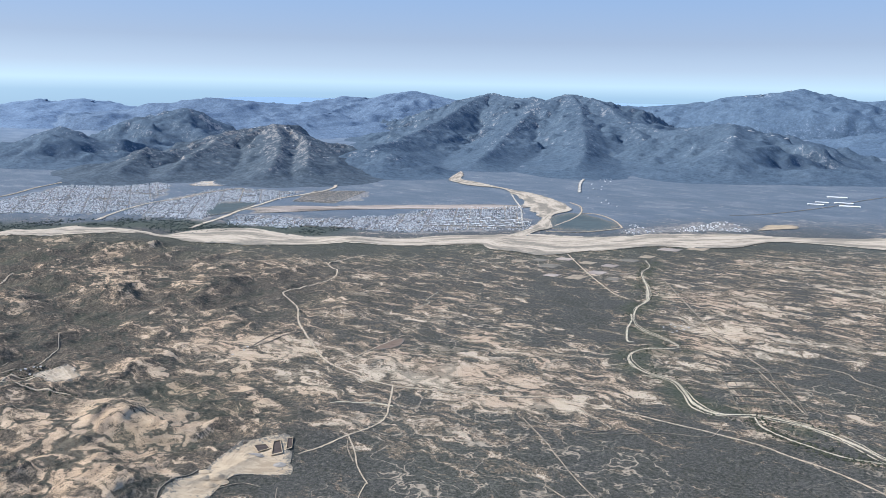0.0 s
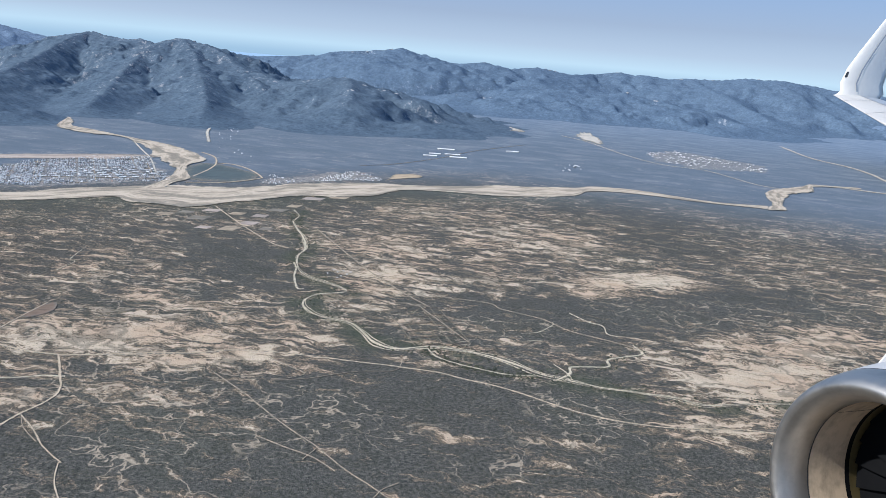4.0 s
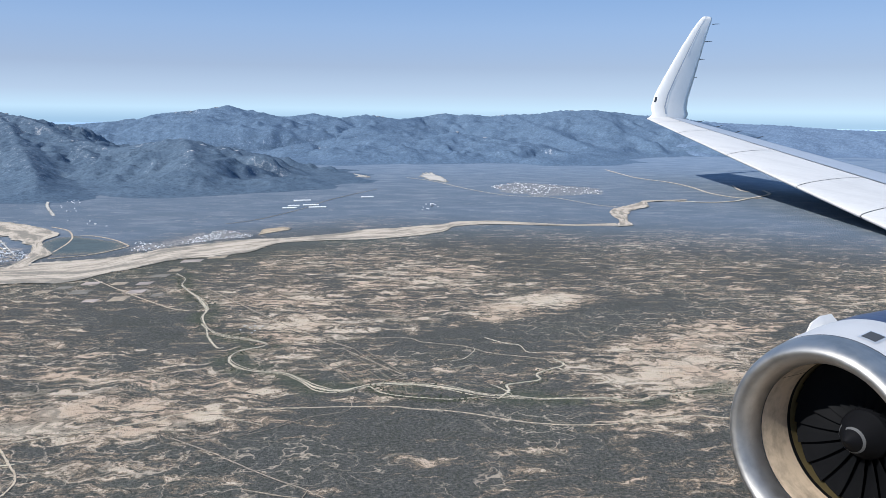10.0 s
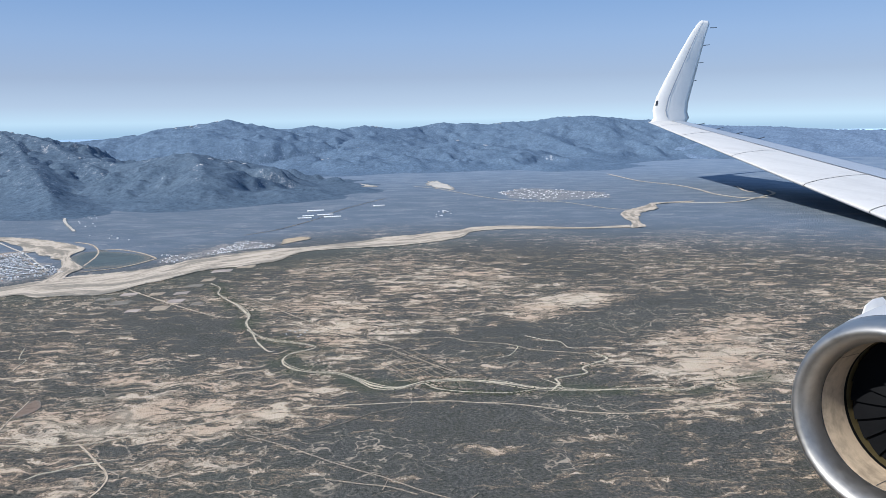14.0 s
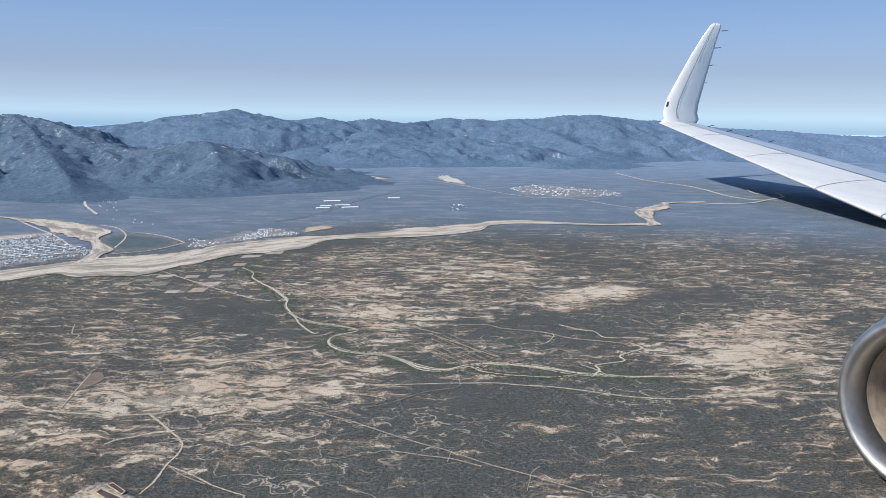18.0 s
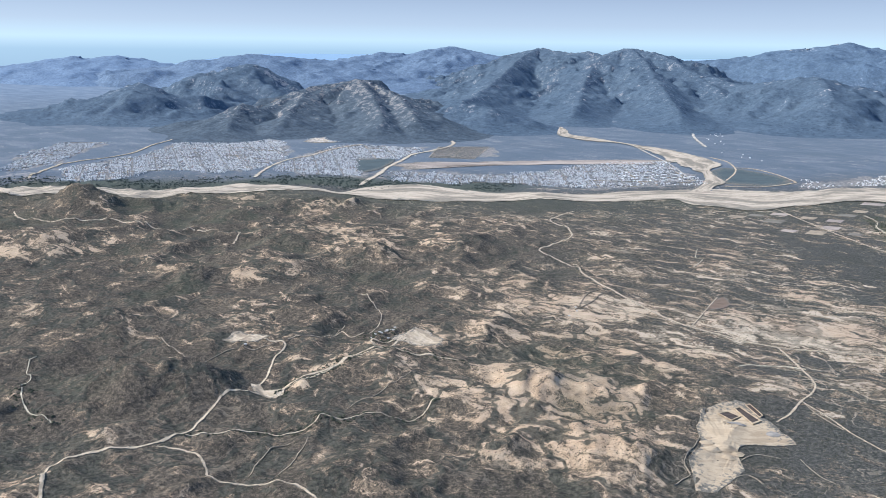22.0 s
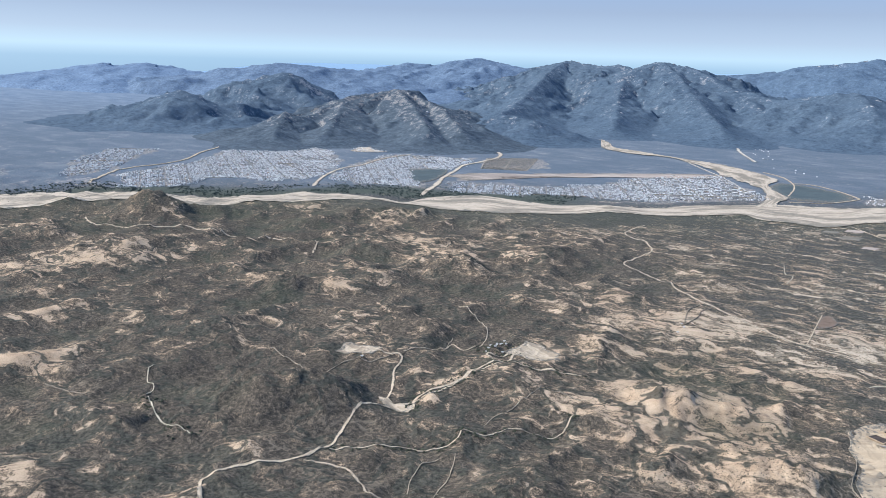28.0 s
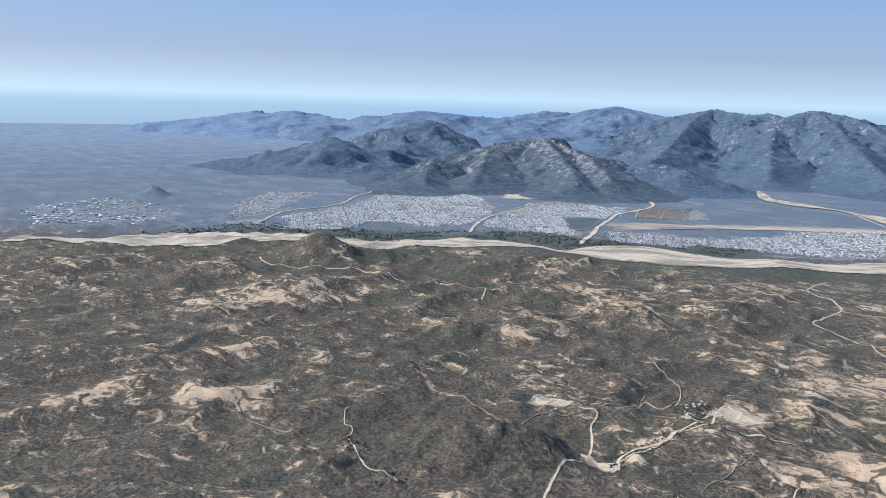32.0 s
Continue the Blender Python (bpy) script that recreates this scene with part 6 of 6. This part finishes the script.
lamp = [Vector(TIP[2][i]).lerp(Vector(TIP[3][i]), u) for u in (0.35, 0.75) for i in (0, 1)]
bm = loft([[lamp[k].lerp(lamp[k + 1], c) + Vector((0, -0.03 - 0.1 * c, 0.01)) for c in (0.012, 0.035, w)] for k, w in ((0, 0.085), (2, 0.06))])
part("tip_light", bm, M_SEAM, wing, "dark tip light window")


def rod(a, b, radius):
    bm = bmesh.new()
    a, b = Vector(a), Vector(b)
    m = Matrix.Translation((a + b) / 2) @ (b - a).to_track_quat("Z", "Y").to_matrix().to_4x4()
    bmesh.ops.create_cone(bm, cap_ends=True, segments=6, radius1=radius, radius2=radius * 0.6, depth=(b - a).length, matrix=m)
    return bm


for k in range(5):
    u = k / 4
    foot = Vector((-17.2, 16.18, 0.55)).lerp(Vector((-18.85, 16.74, 2.6)), u)
    part("static_wick", rod(foot, foot + Vector((-0.30, 0.02, 0.03)), 0.012), M_SEAM, wing)
for r in (13.0, 13.8, 14.6, 15.4):
    foot = wing_point(r, 1.0, True)
    part("static_wick", rod(foot, foot + Vector((-0.30, 0.05, 0.04)), 0.012), M_SEAM, wing)

engine = tagged(new("jet_engine"), "white jet engine with a polished metal inlet lip", "jet engine")
HUB, BACK = Vector((-8.5, 5.449, -3.717)), Vector((-0.999, 0.044, -0.009)).normalized()
# scale fitted to the camera's view, as large as the ground below allows
engine.matrix_world = aboard(33.3)
E_SIDE = BACK.cross(Vector((0, 0, 1))).normalized()
E_UP = E_SIDE.cross(BACK).normalized()


def round_about(profile, count=96, start=0.0, stop=360.0):
    """A surface of revolution about the engine's axis, from (back, radius) pairs."""
    secs = []
    for k in range(count + 1):
        a = radians(start + (stop - start) * k / count)
        ray_ = E_SIDE * math.cos(a) + E_UP * math.sin(a)
        secs.append([HUB + BACK * x + ray_ * r for x, r in profile])
    bm = loft(secs)
    bmesh.ops.remove_doubles(bm, verts=bm.verts, dist=1e-5)
    return bm


part("inlet_lip", round_about([(0.34, 0.955), (0.26, 0.965), (0.16, 0.995), (0.08, 1.035), (0.03, 1.075), (0.0, 1.12), (0.015, 1.165), (0.06, 1.205), (0.13, 1.235), (0.24, 1.265), (0.36, 1.285)]), M_LIP, engine, "polished bare metal inlet lip")
part("inlet_liner", round_about([(0.345, 0.957), (0.5, 0.945), (0.7, 0.945), (0.88, 0.955)]), M_LINER, engine, "beige acoustic liner")
part("liner_joint", round_about([(0.335, 0.953), (0.352, 0.953)]), M_SEAM, engine, "dark riveted joint")
for k in range(3):
    a = radians(40 + 120 * k)
    ray_ = E_SIDE * math.cos(a) + E_UP * math.sin(a)
    side_ = BACK.cross(ray_)
    bm = loft([[HUB + BACK * x + ray_ * 0.941 + side_ * w for x in (0.36, 0.6, 0.87)] for w in (-0.006, 0.006)])
    part("liner_splice", bm, M_SEAM, engine)
part("fan_case", round_about([(0.88, 0.955), (0.93, 0.96), (0.95, 0.96)]), M_DARK, engine)
part("abradable_ring", round_about([(0.95, 0.96), (1.05, 0.965), (1.2, 0.965)]), M_BRASS, engine, "yellowish fan track ring")
part("fan_backing", round_about([(1.2, 0.965), (1.28, 0.5), (1.3, 0.02)]), M_DARK, engine)
fan = part("fan", round_about([(0.98, 0.30), (1.15, 0.32), (1.22, 0.32)]), M_DARK, engine)
for k in range(22):
    a0 = radians(360 * k / 22)
    secs = []
    for r in np.linspace(0.28, 0.945, 7):
        twist = 0.28 + 0.55 * (r - 0.28)
        sec = []
        for w in (-0.5, -0.2, 0.1, 0.5):
            a = a0 + w * 0.46 + 0.12 * (r - 0.3)
            sec.append(HUB + BACK * (1.02 + (w + 0.5) * 0.16 * (1.2 - twist)) + (E_SIDE * math.cos(a) + E_UP * math.sin(a)) * r)
        secs.append(sec)
    part("fan_blade", loft(secs), M_BLADE_SHADED, fan)
spinner = part("spinner", round_about([(0.58, 0.004), (0.60, 0.03), (0.68, 0.105), (0.80, 0.19), (0.92, 0.255), (0.99, 0.30)]), M_DARK, engine, "dark pointed spinner")
secs = []
for k in range(40):
    u = k / 39
    a = radians(60 + 330 * u)
    ray_ = E_SIDE * math.cos(a) + E_UP * math.sin(a)
    x = 0.70 + 0.10 * u
    r = 0.118 + 0.072 * u + 0.006
    secs.append([HUB + BACK * (x - 0.016) + ray_ * (r - 0.006), HUB + BACK * (x + 0.016) + ray_ * (r + 0.016)])
# spiral in an even dark grey
part("spiral_mark", loft(secs), plain("grey_mark", (0.10, 0.105, 0.11), 0.6), spinner, "dull pale spiral mark")
cowl = part("cowl", round_about([(0.362, 1.285), (0.6, 1.325), (1.0, 1.37), (1.12, 1.378)]), M_COWL, engine, "white engine cowling")
part("rear_cowl", round_about([(1.125, 1.374), (1.6, 1.40), (2.4, 1.39), (3.2, 1.30), (3.9, 1.15)]), M_BLUE, engine, "dark blue rear engine cowling")
part("cowl_seam", round_about([(0.352, 1.2835), (0.366, 1.2875)]), M_SEAM, engine)
for bearing, label in ((58, "small white strake on the cowling"),):
    a = radians(bearing)
    ray_ = E_SIDE * math.cos(a) + E_UP * math.sin(a)
    side_ = BACK.cross(ray_) * 0.012
    outline = [(0.75, 1.33), (0.92, 1.44), (1.15, 1.50), (1.38, 1.50), (1.45, 1.385), (1.1, 1.36)]
    bm = bmesh.new()
    one = [bm.verts.new(HUB + BACK * x + ray_ * r + side_) for x, r in outline]
    two = [bm.verts.new(HUB + BACK * x + ray_ * r - side_) for x, r in outline]
    bm.faces.new(one)
    bm.faces.new(two[::-1])
    for k in range(6):
        bm.faces.new((one[k], two[k], two[(k + 1) % 6], one[(k + 1) % 6]))
    part("strake", bm, M_WINGLET, cowl, label)
a = radians(99)
for name, low, high, half, lift, mat, label in (("access_frame", 0.46, 0.72, 0.085, 0.010, M_WINGGREY, "grey rim of the access panel"), ("access_panel", 0.49, 0.69, 0.066, 0.014, M_SEAM, "dark access panel")):
    secs = [[HUB + BACK * x + (E_SIDE * math.cos(b) + E_UP * math.sin(b)) * (1.285 + (x - 0.36) * 0.155 + lift) for x in (low, (low + high) / 2, high)] for b in (a - half, a, a + half)]
    part(name, loft(secs), mat, cowl, label)
